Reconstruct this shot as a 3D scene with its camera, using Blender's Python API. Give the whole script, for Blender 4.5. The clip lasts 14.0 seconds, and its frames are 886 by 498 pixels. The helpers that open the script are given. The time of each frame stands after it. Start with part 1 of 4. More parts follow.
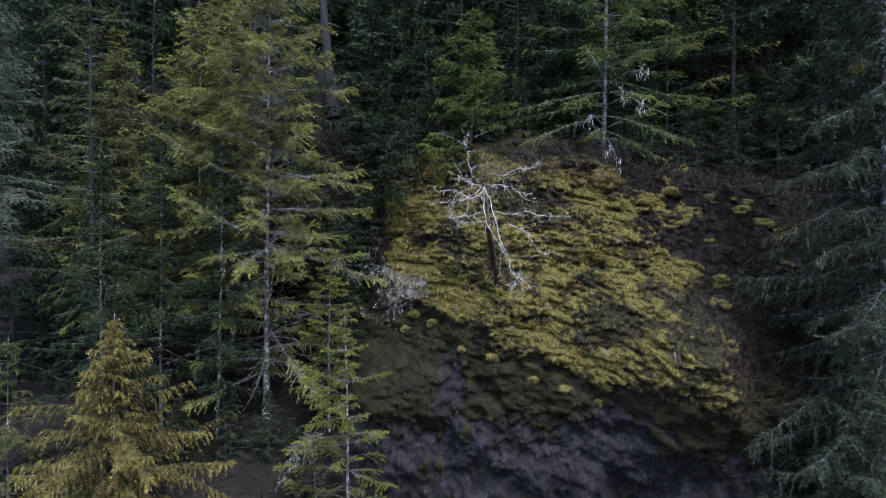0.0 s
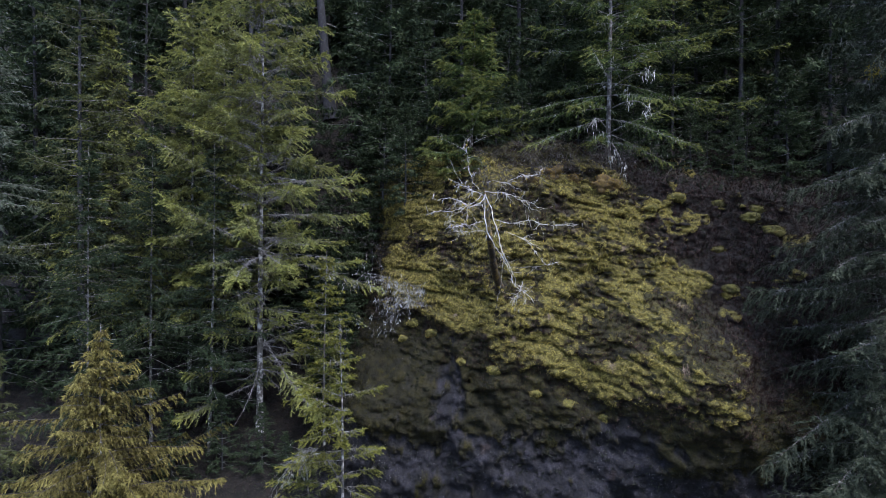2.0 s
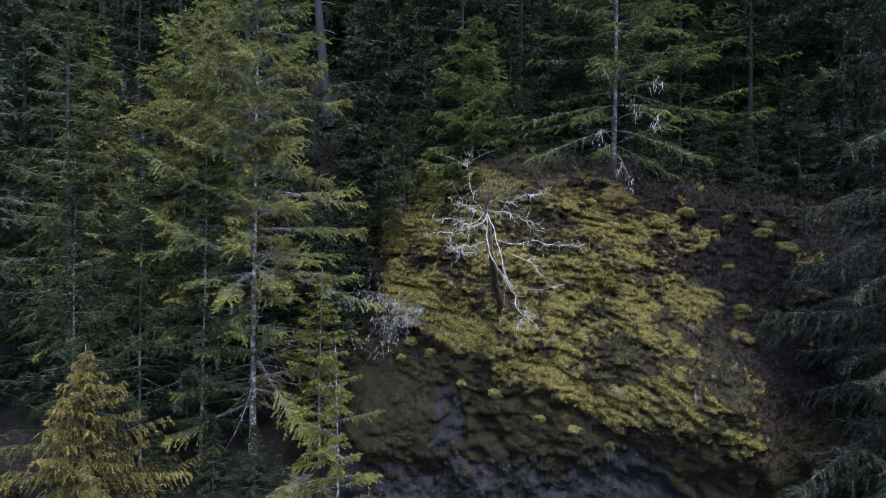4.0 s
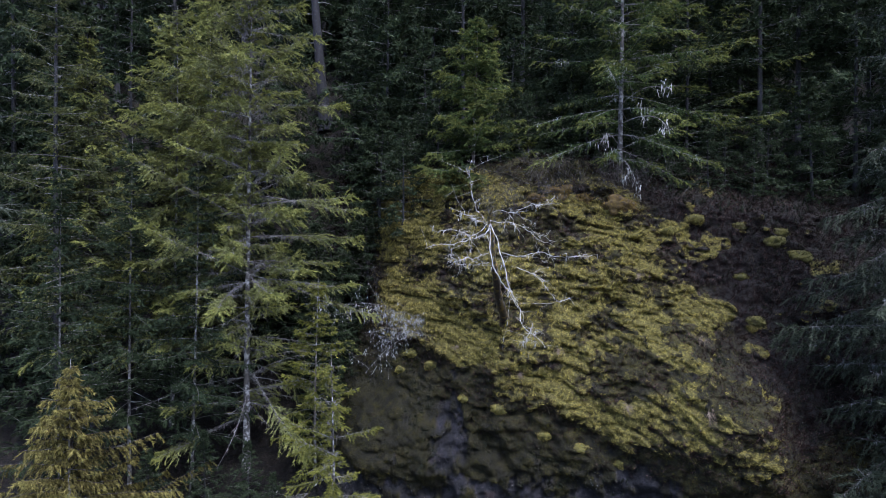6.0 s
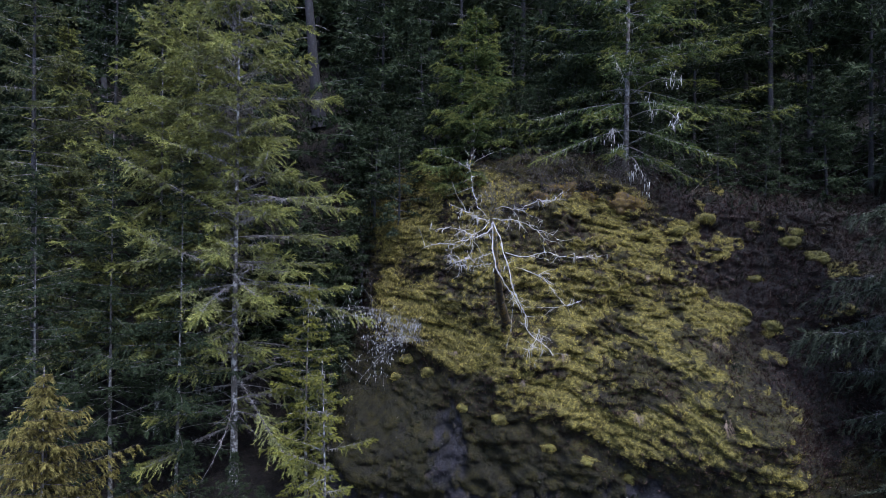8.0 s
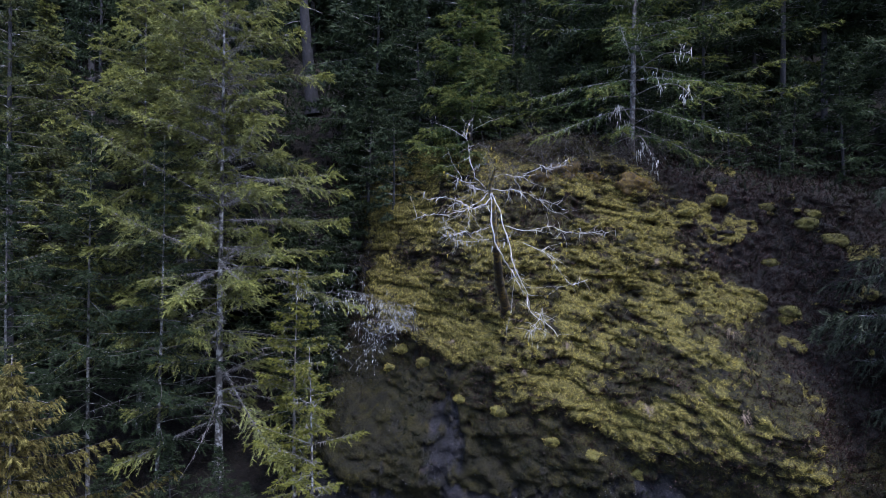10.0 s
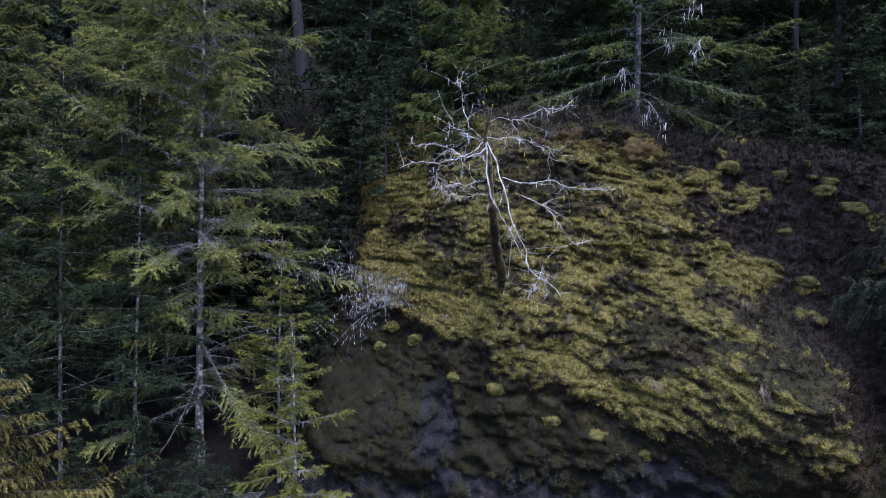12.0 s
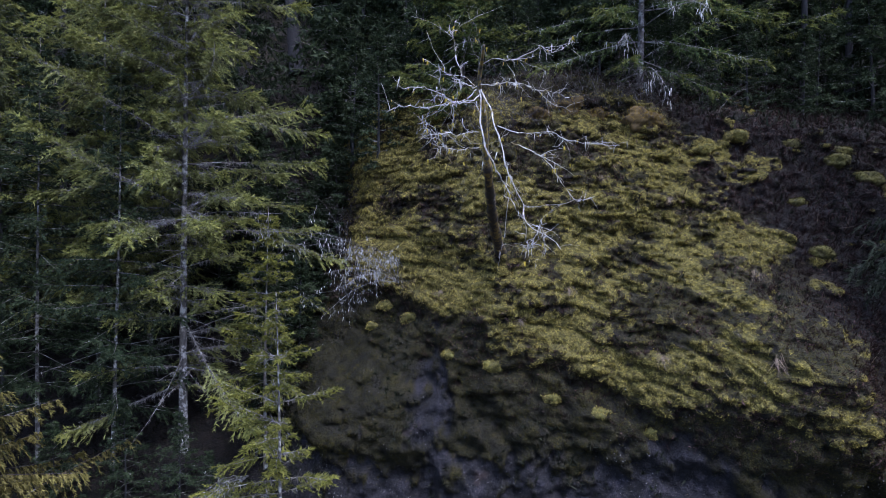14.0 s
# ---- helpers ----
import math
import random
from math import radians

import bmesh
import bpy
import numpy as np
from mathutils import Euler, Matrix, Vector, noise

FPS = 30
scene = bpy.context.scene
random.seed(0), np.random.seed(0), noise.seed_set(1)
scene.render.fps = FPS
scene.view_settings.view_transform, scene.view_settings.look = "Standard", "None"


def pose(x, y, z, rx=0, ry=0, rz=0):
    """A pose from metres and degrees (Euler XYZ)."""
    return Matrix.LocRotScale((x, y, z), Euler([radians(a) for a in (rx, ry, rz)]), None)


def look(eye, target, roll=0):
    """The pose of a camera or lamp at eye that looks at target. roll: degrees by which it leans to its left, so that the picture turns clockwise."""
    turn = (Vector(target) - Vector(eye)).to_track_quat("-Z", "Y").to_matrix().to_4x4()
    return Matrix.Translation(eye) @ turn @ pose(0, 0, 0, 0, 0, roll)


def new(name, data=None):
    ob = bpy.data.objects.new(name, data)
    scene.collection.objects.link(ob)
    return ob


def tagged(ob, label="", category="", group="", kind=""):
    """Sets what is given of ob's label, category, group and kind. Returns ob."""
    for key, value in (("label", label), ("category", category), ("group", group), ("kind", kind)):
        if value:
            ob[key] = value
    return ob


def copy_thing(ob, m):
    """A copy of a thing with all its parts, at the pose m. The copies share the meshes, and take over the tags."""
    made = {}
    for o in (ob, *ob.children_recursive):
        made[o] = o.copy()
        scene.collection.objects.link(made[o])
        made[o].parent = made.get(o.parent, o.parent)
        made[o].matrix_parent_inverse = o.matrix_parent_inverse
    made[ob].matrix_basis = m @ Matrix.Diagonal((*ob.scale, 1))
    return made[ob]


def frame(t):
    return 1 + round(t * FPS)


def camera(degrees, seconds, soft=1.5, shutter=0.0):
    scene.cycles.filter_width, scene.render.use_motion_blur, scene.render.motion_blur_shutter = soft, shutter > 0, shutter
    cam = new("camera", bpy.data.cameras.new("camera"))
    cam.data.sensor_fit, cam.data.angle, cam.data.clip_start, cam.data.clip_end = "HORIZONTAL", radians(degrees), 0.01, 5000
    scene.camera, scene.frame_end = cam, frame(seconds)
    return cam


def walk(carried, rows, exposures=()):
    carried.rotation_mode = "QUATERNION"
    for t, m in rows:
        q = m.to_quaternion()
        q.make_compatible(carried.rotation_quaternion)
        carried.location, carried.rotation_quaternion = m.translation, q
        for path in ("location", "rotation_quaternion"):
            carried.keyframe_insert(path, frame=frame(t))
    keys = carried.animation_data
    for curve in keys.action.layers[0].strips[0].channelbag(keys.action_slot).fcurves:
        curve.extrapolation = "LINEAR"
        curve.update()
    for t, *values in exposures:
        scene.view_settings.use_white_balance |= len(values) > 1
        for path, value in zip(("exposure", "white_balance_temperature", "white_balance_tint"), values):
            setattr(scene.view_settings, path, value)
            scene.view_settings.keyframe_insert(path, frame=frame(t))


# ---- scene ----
cam = camera(70.0, 14.0, soft=1.0)
PATH = [
    (0, (0.692, -25.159, 4.093), (0.524, -23.166, 4.065), 0.1),
    (0.5, (0.685, -24.919, 4.154), (0.517, -22.926, 4.129), 0.1),
    (1, (0.68, -24.71, 4.162), (0.513, -22.717, 4.139), 0.2),
    (1.5, (0.679, -24.434, 4.274), (0.511, -22.442, 4.249), 0.2),
    (2, (0.645, -24.158, 4.403), (0.477, -22.165, 4.378), 0.2),
    (2.5, (0.625, -23.858, 4.577), (0.458, -21.865, 4.552), 0.2),
    (3, (0.605, -23.562, 4.644), (0.437, -21.569, 4.629), 0.3),
    (3.5, (0.582, -23.312, 4.815), (0.414, -21.319, 4.799), 0.2),
    (4, (0.554, -23.073, 5.003), (0.386, -21.08, 4.987), 0.3),
    (6.5, (0.368, -21.713, 5.374), (0.203, -19.719, 5.362), 0.2),
    (7, (0.303, -21.365, 5.394), (0.142, -19.372, 5.383), 0.2),
    (9.5, (0.226, -19.508, 4.768), (0.073, -17.514, 4.767), 0.3),
    (10, (0.269, -19.155, 4.557), (0.115, -17.161, 4.553), 0.3),
    (10.5, (0.291, -18.774, 4.343), (0.138, -16.78, 4.335), 0.2),
    (11, (0.287, -18.396, 4.135), (0.137, -16.402, 4.12), 0.3),
    (11.5, (0.318, -18.018, 3.855), (0.168, -16.024, 3.841), 0.3),
    (12, (0.353, -17.64, 3.582), (0.203, -15.646, 3.566), 0.3),
    (12.5, (0.374, -17.279, 3.289), (0.224, -15.284, 3.273), 0.3),
    (13, (0.403, -16.962, 3.061), (0.254, -14.967, 3.043), 0.3),
    (13.5, (0.442, -16.714, 2.828), (0.291, -14.72, 2.813), 0.2),
    (14, (0.486, -16.517, 2.573), (0.335, -14.523, 2.563), 0.2),
]
walk(cam, [(t, look(eye, target, roll)) for t, eye, target, roll in PATH], [(0.0, 0.95, 5690, 15), (6.5, 0.88, 5500, 18), (14.0, 0.78, 5330, 22)])

# ---- world and light: a dim, heavily clouded sky with a soft sun over the valley, high and to one side ----
SUN_UP, SUN_ROUND = radians(62), radians(148)
world = bpy.data.worlds.new("overcast_sky")
world.use_nodes = True
scene.world = world
wn, wl = world.node_tree.nodes, world.node_tree.links
sky = wn.new("ShaderNodeTexSky")
sky.sky_type, sky.sun_disc = "NISHITA", False
sky.sun_elevation, sky.sun_rotation = SUN_UP, SUN_ROUND
sky.air_density, sky.dust_density = 1.0, 3.0
wn["Background"].inputs["Strength"].default_value = 0.22
wl.new(sky.outputs["Color"], wn["Background"].inputs["Color"])
sun = new("sun", bpy.data.lights.new("sun", "SUN"))
sun.data.energy, sun.data.angle, sun.data.color = 2.7, radians(24), (1.0, 0.97, 0.93)
sun_way = Vector((math.sin(SUN_ROUND) * math.cos(SUN_UP), math.cos(SUN_ROUND) * math.cos(SUN_UP), math.sin(SUN_UP)))
sun.matrix_world = look(tuple(60 * sun_way), (0, 0, 0))


# ---- materials ----
def mat(name, build):
    m = bpy.data.materials.new(name)
    m.use_nodes = True
    nt = m.node_tree
    build(nt, nt.nodes["Principled BSDF"])
    return m


def ramp(nt, fac, stops):
    r = nt.nodes.new("ShaderNodeValToRGB")
    e = r.color_ramp.elements
    while len(e) < len(stops):
        e.new(0.5)
    for el, (p, c) in zip(e, stops):
        el.position, el.color = p, (*c, 1)
    nt.links.new(fac, r.inputs["Fac"])
    return r.outputs["Color"]


def noise_out(nt, scale, detail=4.0, rough=0.6, stretch=None):
    co = nt.nodes.new("ShaderNodeNewGeometry").outputs["Position"]
    if stretch:
        mp = nt.nodes.new("ShaderNodeMapping")
        mp.inputs["Scale"].default_value = stretch
        nt.links.new(co, mp.inputs["Vector"])
        co = mp.outputs["Vector"]
    n = nt.nodes.new("ShaderNodeTexNoise")
    n.inputs["Scale"].default_value, n.inputs["Detail"].default_value, n.inputs["Roughness"].default_value = scale, detail, rough
    nt.links.new(co, n.inputs["Vector"])
    return n.outputs["Fac"]


def mix(nt, fac, a, b, mode="MIX"):
    x = nt.nodes.new("ShaderNodeMix")
    x.data_type, x.blend_type = "RGBA", mode
    for socket, value in ((x.inputs[0], fac), (x.inputs[6], a), (x.inputs[7], b)):
        if isinstance(value, bpy.types.NodeSocket):
            nt.links.new(value, socket)
        elif isinstance(value, float):
            socket.default_value = value
        else:
            socket.default_value = (*value, 1)
    return x.outputs[2]


def bump(nt, bsdf, height, strength, distance):
    b = nt.nodes.new("ShaderNodeBump")
    b.inputs["Strength"].default_value, b.inputs["Distance"].default_value = strength, distance
    nt.links.new(height, b.inputs["Height"])
    nt.links.new(b.outputs["Normal"], bsdf.inputs["Normal"])


def leafy(name, dark, mid, light, rough=0.75, patch=0.8, low=0.5, high=1.0, edge=(0.3, 0.7)):
    """Small leaves: each one takes its own tint, and patches of the crown drift in colour."""
    def build(nt, bsdf):
        g = nt.nodes.new("ShaderNodeNewGeometry")
        own = ramp(nt, g.outputs["Random Per Island"], [(0.0, dark), (0.5, mid), (1.0, light)])
        drift = ramp(nt, noise_out(nt, patch, 3.0), [(edge[0], (low, low, low)), (edge[1], (high, high, high))])
        nt.links.new(mix(nt, 1.0, own, drift, "MULTIPLY"), bsdf.inputs["Base Color"])
        bsdf.inputs["Roughness"].default_value = rough
        bsdf.inputs["Specular IOR Level"].default_value = 0.2
        thin = nt.nodes.new("ShaderNodeBsdfTranslucent")
        both = nt.nodes.new("ShaderNodeMixShader")
        both.inputs[0].default_value = 0.35
        nt.links.new(bsdf.inputs["Base Color"].links[0].from_socket, thin.inputs["Color"])
        nt.links.new(bsdf.outputs[0], both.inputs[1])
        nt.links.new(thin.outputs[0], both.inputs[2])
        nt.links.new(both.outputs[0], nt.nodes["Material Output"].inputs["Surface"])
    return mat(name, build)


def barky(name, dark, light, patch, scale=9.0, amount=(0.5, 0.62)):
    """Bark with upright grain and patches of crust lichen or moss."""
    def build(nt, bsdf):
        grain = noise_out(nt, scale, 6.0, 0.7, (1.0, 1.0, 0.25))
        base = ramp(nt, grain, [(0.3, dark), (0.7, light)])
        spots = ramp(nt, noise_out(nt, 5.0, 5.0, 0.7), [(amount[0], (0, 0, 0)), (amount[1], (1, 1, 1))])
        nt.links.new(mix(nt, spots, base, patch), bsdf.inputs["Base Color"])
        bsdf.inputs["Roughness"].default_value = 0.9
        bump(nt, bsdf, grain, 0.8, 0.03)
    return mat(name, build)


def hanging(name, a, b):
    def build(nt, bsdf):
        g = nt.nodes.new("ShaderNodeNewGeometry")
        nt.links.new(ramp(nt, g.outputs["Random Per Island"], [(0.0, a), (1.0, b)]), bsdf.inputs["Base Color"])
        bsdf.inputs["Roughness"].default_value = 0.9
        bsdf.inputs["Specular IOR Level"].default_value = 0.1
    return mat(name, build)


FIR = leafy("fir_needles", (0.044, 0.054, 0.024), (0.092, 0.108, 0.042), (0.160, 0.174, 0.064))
# brighter copies of the fir needles, with light on the crowns put into the colour
FIR_LIGHT = leafy("lit_fir_needles", (0.098, 0.111, 0.043), (0.202, 0.220, 0.080), (0.322, 0.342, 0.122), low=0.45)
FIR_TIPS = leafy("lit_tip_needles", (0.124, 0.138, 0.040), (0.240, 0.258, 0.068), (0.366, 0.380, 0.104), low=0.5)
# darker copy of the fir needles, with the wood's shade put into the colour
FIR_DARK = leafy("shade_toned_fir_needles", (0.018, 0.029, 0.016), (0.036, 0.055, 0.026), (0.062, 0.086, 0.038))
FIR_GREY = leafy("dull_fir_needles", (0.026, 0.035, 0.023), (0.050, 0.064, 0.040), (0.084, 0.100, 0.062))
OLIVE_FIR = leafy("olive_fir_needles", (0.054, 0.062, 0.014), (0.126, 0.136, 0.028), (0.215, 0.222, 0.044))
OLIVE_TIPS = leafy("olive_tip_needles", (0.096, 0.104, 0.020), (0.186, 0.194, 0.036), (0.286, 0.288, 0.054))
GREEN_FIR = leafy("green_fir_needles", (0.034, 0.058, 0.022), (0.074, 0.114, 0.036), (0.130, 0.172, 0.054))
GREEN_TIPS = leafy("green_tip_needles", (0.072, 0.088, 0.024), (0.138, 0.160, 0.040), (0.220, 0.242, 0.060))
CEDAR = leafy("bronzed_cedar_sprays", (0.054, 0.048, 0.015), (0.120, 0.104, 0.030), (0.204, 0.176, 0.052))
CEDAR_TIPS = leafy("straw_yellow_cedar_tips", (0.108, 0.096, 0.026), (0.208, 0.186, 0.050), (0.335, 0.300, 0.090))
SAGE = leafy("pale_sage_needles", (0.060, 0.080, 0.056), (0.120, 0.145, 0.100), (0.200, 0.220, 0.160))
BARK = barky("grey_bark", (0.060, 0.050, 0.044), (0.170, 0.155, 0.140), (0.330, 0.340, 0.330), amount=(0.5, 0.6))
BARK_PALE = barky("lichened_bark", (0.034, 0.031, 0.030), (0.090, 0.085, 0.082), (0.220, 0.225, 0.222), amount=(0.48, 0.60))
LICHEN_BARK = barky("pale_lichen_bark", (0.030, 0.028, 0.026), (0.105, 0.100, 0.096), (0.330, 0.335, 0.325), amount=(0.50, 0.60))
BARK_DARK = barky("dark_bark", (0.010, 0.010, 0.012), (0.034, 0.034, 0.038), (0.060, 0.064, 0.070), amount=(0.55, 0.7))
TWIG = barky("grey_twig_bark", (0.040, 0.035, 0.034), (0.095, 0.088, 0.086), (0.180, 0.182, 0.182), amount=(0.46, 0.58))
LIMB = barky("grey_limb_bark", (0.045, 0.040, 0.036), (0.120, 0.112, 0.104), (0.300, 0.305, 0.300), amount=(0.52, 0.62))
DEADWOOD = barky("bleached_deadwood", (0.130, 0.120, 0.105), (0.760, 0.750, 0.730), (0.190, 0.160, 0.080), scale=14.0, amount=(0.56, 0.62))
SNAG_TOP = barky("lichened_deadwood", (0.05, 0.045, 0.035), (0.16, 0.15, 0.12), (0.30, 0.22, 0.05), amount=(0.46, 0.56))
MOSSY_BARK = barky("moss_blackened_bark", (0.010, 0.008, 0.006), (0.040, 0.030, 0.020), (0.150, 0.100, 0.018), amount=(0.50, 0.62))
OLD_BARK = barky("old_dark_bark", (0.004, 0.004, 0.006), (0.014, 0.015, 0.020), (0.030, 0.033, 0.041), amount=(0.55, 0.7))
SHRUB = barky("brown_shrub_bark", (0.014, 0.011, 0.010), (0.048, 0.038, 0.034), (0.170, 0.165, 0.160), amount=(0.54, 0.64))
LICHEN = hanging("beard_lichen", (0.26, 0.27, 0.25), (0.50, 0.51, 0.48))
LICHEN_TWIG = hanging("lichened_twigs", (0.090, 0.084, 0.082), (0.290, 0.280, 0.275))
LICHEN_DIM = hanging("grey_beard_lichen", (0.12, 0.122, 0.122), (0.30, 0.302, 0.30))
YELLOW_LICHEN = hanging("yellow_moss_tuft", (0.24, 0.19, 0.02), (0.42, 0.34, 0.05))
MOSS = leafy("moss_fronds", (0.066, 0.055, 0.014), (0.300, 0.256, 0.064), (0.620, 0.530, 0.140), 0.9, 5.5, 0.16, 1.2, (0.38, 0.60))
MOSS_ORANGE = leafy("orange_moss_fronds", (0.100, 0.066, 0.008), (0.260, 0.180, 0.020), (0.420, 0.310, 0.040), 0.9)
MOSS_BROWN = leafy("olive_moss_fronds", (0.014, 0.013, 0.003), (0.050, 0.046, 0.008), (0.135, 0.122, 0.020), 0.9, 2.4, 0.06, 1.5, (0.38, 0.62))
# damp moss, darkened further to hold the shade of the rock face
MOSS_WET_SHADE = leafy("wet_shaded_moss_fronds", (0.007, 0.0066, 0.0015), (0.026, 0.0245, 0.003), (0.078, 0.071, 0.007), 0.8, 2.4, 0.08, 1.4, (0.38, 0.62))
LITTER = hanging("dead_heath_stems", (0.003, 0.002, 0.0015), (0.038, 0.020, 0.017))
DEAD_LEAF = hanging("dead_leaves", (0.010, 0.006, 0.006), (0.120, 0.078, 0.072))
STRAW = hanging("dead_grass", (0.10, 0.075, 0.055), (0.24, 0.20, 0.15))
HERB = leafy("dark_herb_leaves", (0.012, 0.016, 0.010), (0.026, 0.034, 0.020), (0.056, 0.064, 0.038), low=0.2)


def ground_build(nt, bsdf):
    at = nt.nodes.new("ShaderNodeAttribute")
    at.attribute_name = "cover"
    sep = nt.nodes.new("ShaderNodeSeparateColor")
    nt.links.new(at.outputs["Color"], sep.inputs[0])
    fine, mid, broad, knots = noise_out(nt, 26.0, 6.0, 0.75), noise_out(nt, 5.0, 5.0, 0.65), noise_out(nt, 0.7, 4.0), noise_out(nt, 11.0, 4.0, 0.7)
    # soil taken near black so its colour carries the trees' shade
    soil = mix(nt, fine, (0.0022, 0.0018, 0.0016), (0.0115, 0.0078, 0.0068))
    litter = mix(nt, fine, (0.006, 0.004, 0.0035), (0.050, 0.031, 0.026))
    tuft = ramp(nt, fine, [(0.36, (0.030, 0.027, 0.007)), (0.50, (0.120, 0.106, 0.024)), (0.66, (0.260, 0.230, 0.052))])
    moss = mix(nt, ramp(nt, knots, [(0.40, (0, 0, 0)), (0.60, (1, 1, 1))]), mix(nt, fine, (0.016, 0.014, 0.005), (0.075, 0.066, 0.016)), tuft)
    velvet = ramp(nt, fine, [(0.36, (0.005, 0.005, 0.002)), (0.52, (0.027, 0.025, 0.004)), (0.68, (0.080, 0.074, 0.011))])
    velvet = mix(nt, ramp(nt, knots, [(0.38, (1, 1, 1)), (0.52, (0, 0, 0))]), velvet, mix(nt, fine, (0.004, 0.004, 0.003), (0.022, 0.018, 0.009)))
    clouds = noise_out(nt, 1.7, 7.0, 0.72)
    velvet = mix(nt, ramp(nt, mid, [(0.58, (0, 0, 0)), (0.68, (1, 1, 1))]), velvet, litter)
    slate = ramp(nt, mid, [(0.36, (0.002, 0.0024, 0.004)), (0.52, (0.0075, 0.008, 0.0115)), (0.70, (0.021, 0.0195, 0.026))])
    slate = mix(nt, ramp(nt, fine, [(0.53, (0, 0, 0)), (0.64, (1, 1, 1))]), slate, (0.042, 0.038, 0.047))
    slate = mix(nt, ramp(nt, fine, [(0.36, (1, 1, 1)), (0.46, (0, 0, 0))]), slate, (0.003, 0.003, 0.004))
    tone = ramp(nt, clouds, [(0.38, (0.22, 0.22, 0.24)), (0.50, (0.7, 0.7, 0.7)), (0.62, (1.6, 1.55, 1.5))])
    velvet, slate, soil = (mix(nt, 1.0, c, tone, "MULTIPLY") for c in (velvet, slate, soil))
    # moss on the face: damp, and multiplied darker for the shade there
    wet_shade = mix(nt, 1.0, velvet, (0.50, 0.49, 0.26), "MULTIPLY")
    velvet = mix(nt, sep.outputs[2], velvet, wet_shade)
    rust = mix(nt, ramp(nt, broad, [(0.62, (0, 0, 0)), (0.75, (1, 1, 1))]), slate, mix(nt, fine, (0.010, 0.007, 0.007), (0.042, 0.028, 0.025)))
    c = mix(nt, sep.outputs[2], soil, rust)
    ragged = nt.nodes.new("ShaderNodeMath")
    ragged.operation = "MULTIPLY_ADD"
    nt.links.new(fine, ragged.inputs[0])
    ragged.inputs[1].default_value = 1.3
    nt.links.new(sep.outputs[0], ragged.inputs[2])
    c = mix(nt, ramp(nt, ragged.outputs[0], [(0.78, (0, 0, 0)), (1.0, (1, 1, 1))]), c, moss)
    c = mix(nt, sep.outputs[1], c, velvet)
    nt.links.new(c, bsdf.inputs["Base Color"])
    bsdf.inputs["Roughness"].default_value = 0.88
    bsdf.inputs["Specular IOR Level"].default_value = 0.3
    bump(nt, bsdf, knots, 1.0, 0.10)


GROUND = mat("hillside_ground", ground_build)


# ---- helpers of this scene ----
rng = np.random.default_rng(7)
LATTICE = rng.random((256, 256))


def wave(u, v):
    """Smooth value noise over a plane, 0 to 1."""
    u, v = np.asarray(u, float), np.asarray(v, float)
    i, j = np.floor(u).astype(int), np.floor(v).astype(int)
    a, b = u - i, v - j
    a, b = a * a * (3 - 2 * a), b * b * (3 - 2 * b)
    g = lambda p, q: LATTICE[(i + p) % 256, (j + q) % 256]
    return (g(0, 0) * (1 - a) + g(1, 0) * a) * (1 - b) + (g(0, 1) * (1 - a) + g(1, 1) * a) * b


def rough(u, v, octaves=4):
    total, size = 0, 0
    for k in range(octaves):
        total, size = total + wave(u * 2 ** k + 17 * k, v * 2 ** k + 31 * k) / 2 ** k, size + 1 / 2 ** k
    return total / size


def step(a, b, x):
    t = np.clip((x - a) / (b - a), 0, 1)
    return t * t * (3 - 2 * t)


def mesh_from(name, verts, quads=None, tris=None):
    """A mesh from arrays of corners."""
    faces, sizes = [], []
    for f, n in ((quads, 4), (tris, 3)):
        if f is not None and len(f):
            faces.append(np.asarray(f).reshape(-1)), sizes.append(np.full(len(f), n))
    loops, sizes = np.concatenate(faces).astype(np.int32), np.concatenate(sizes).astype(np.int32)
    me = bpy.data.meshes.new(name)
    me.vertices.add(len(verts)), me.loops.add(len(loops)), me.polygons.add(len(sizes))
    me.vertices.foreach_set("co", np.asarray(verts, np.float32).reshape(-1))
    me.loops.foreach_set("vertex_index", loops)
    me.polygons.foreach_set("loop_start", np.r_[0, np.cumsum(sizes)[:-1]].astype(np.int32))
    me.update(calc_edges=True)
    me.validate()
    return me


def part(name, me, material, parent=None, label="", smooth=True):
    ob = new(name, me)
    me.materials.append(material)
    me.polygons.foreach_set("use_smooth", np.full(len(me.polygons), smooth))
    if parent:
        ob.parent = parent
    return tagged(ob, label)


class Blades:
    """Gathers many narrow leaf shapes into one mesh."""
    def __init__(self):
        self.corners = []

    def add(self, base, way, side, length, width):
        """Pointed blades: arrays of base points, directions, sideways directions, lengths and widths."""
        length, width = np.asarray(length)[:, None], np.asarray(width)[:, None]
        self.corners.append(np.stack([base + side * width / 2, base + way * length, base - side * width / 2], 1))

    def count(self):
        return sum(len(c) for c in self.corners)

    def mesh(self, name):
        v = np.concatenate(self.corners).reshape(-1, 3)
        return mesh_from(name, v, tris=np.arange(len(v)).reshape(-1, 3))


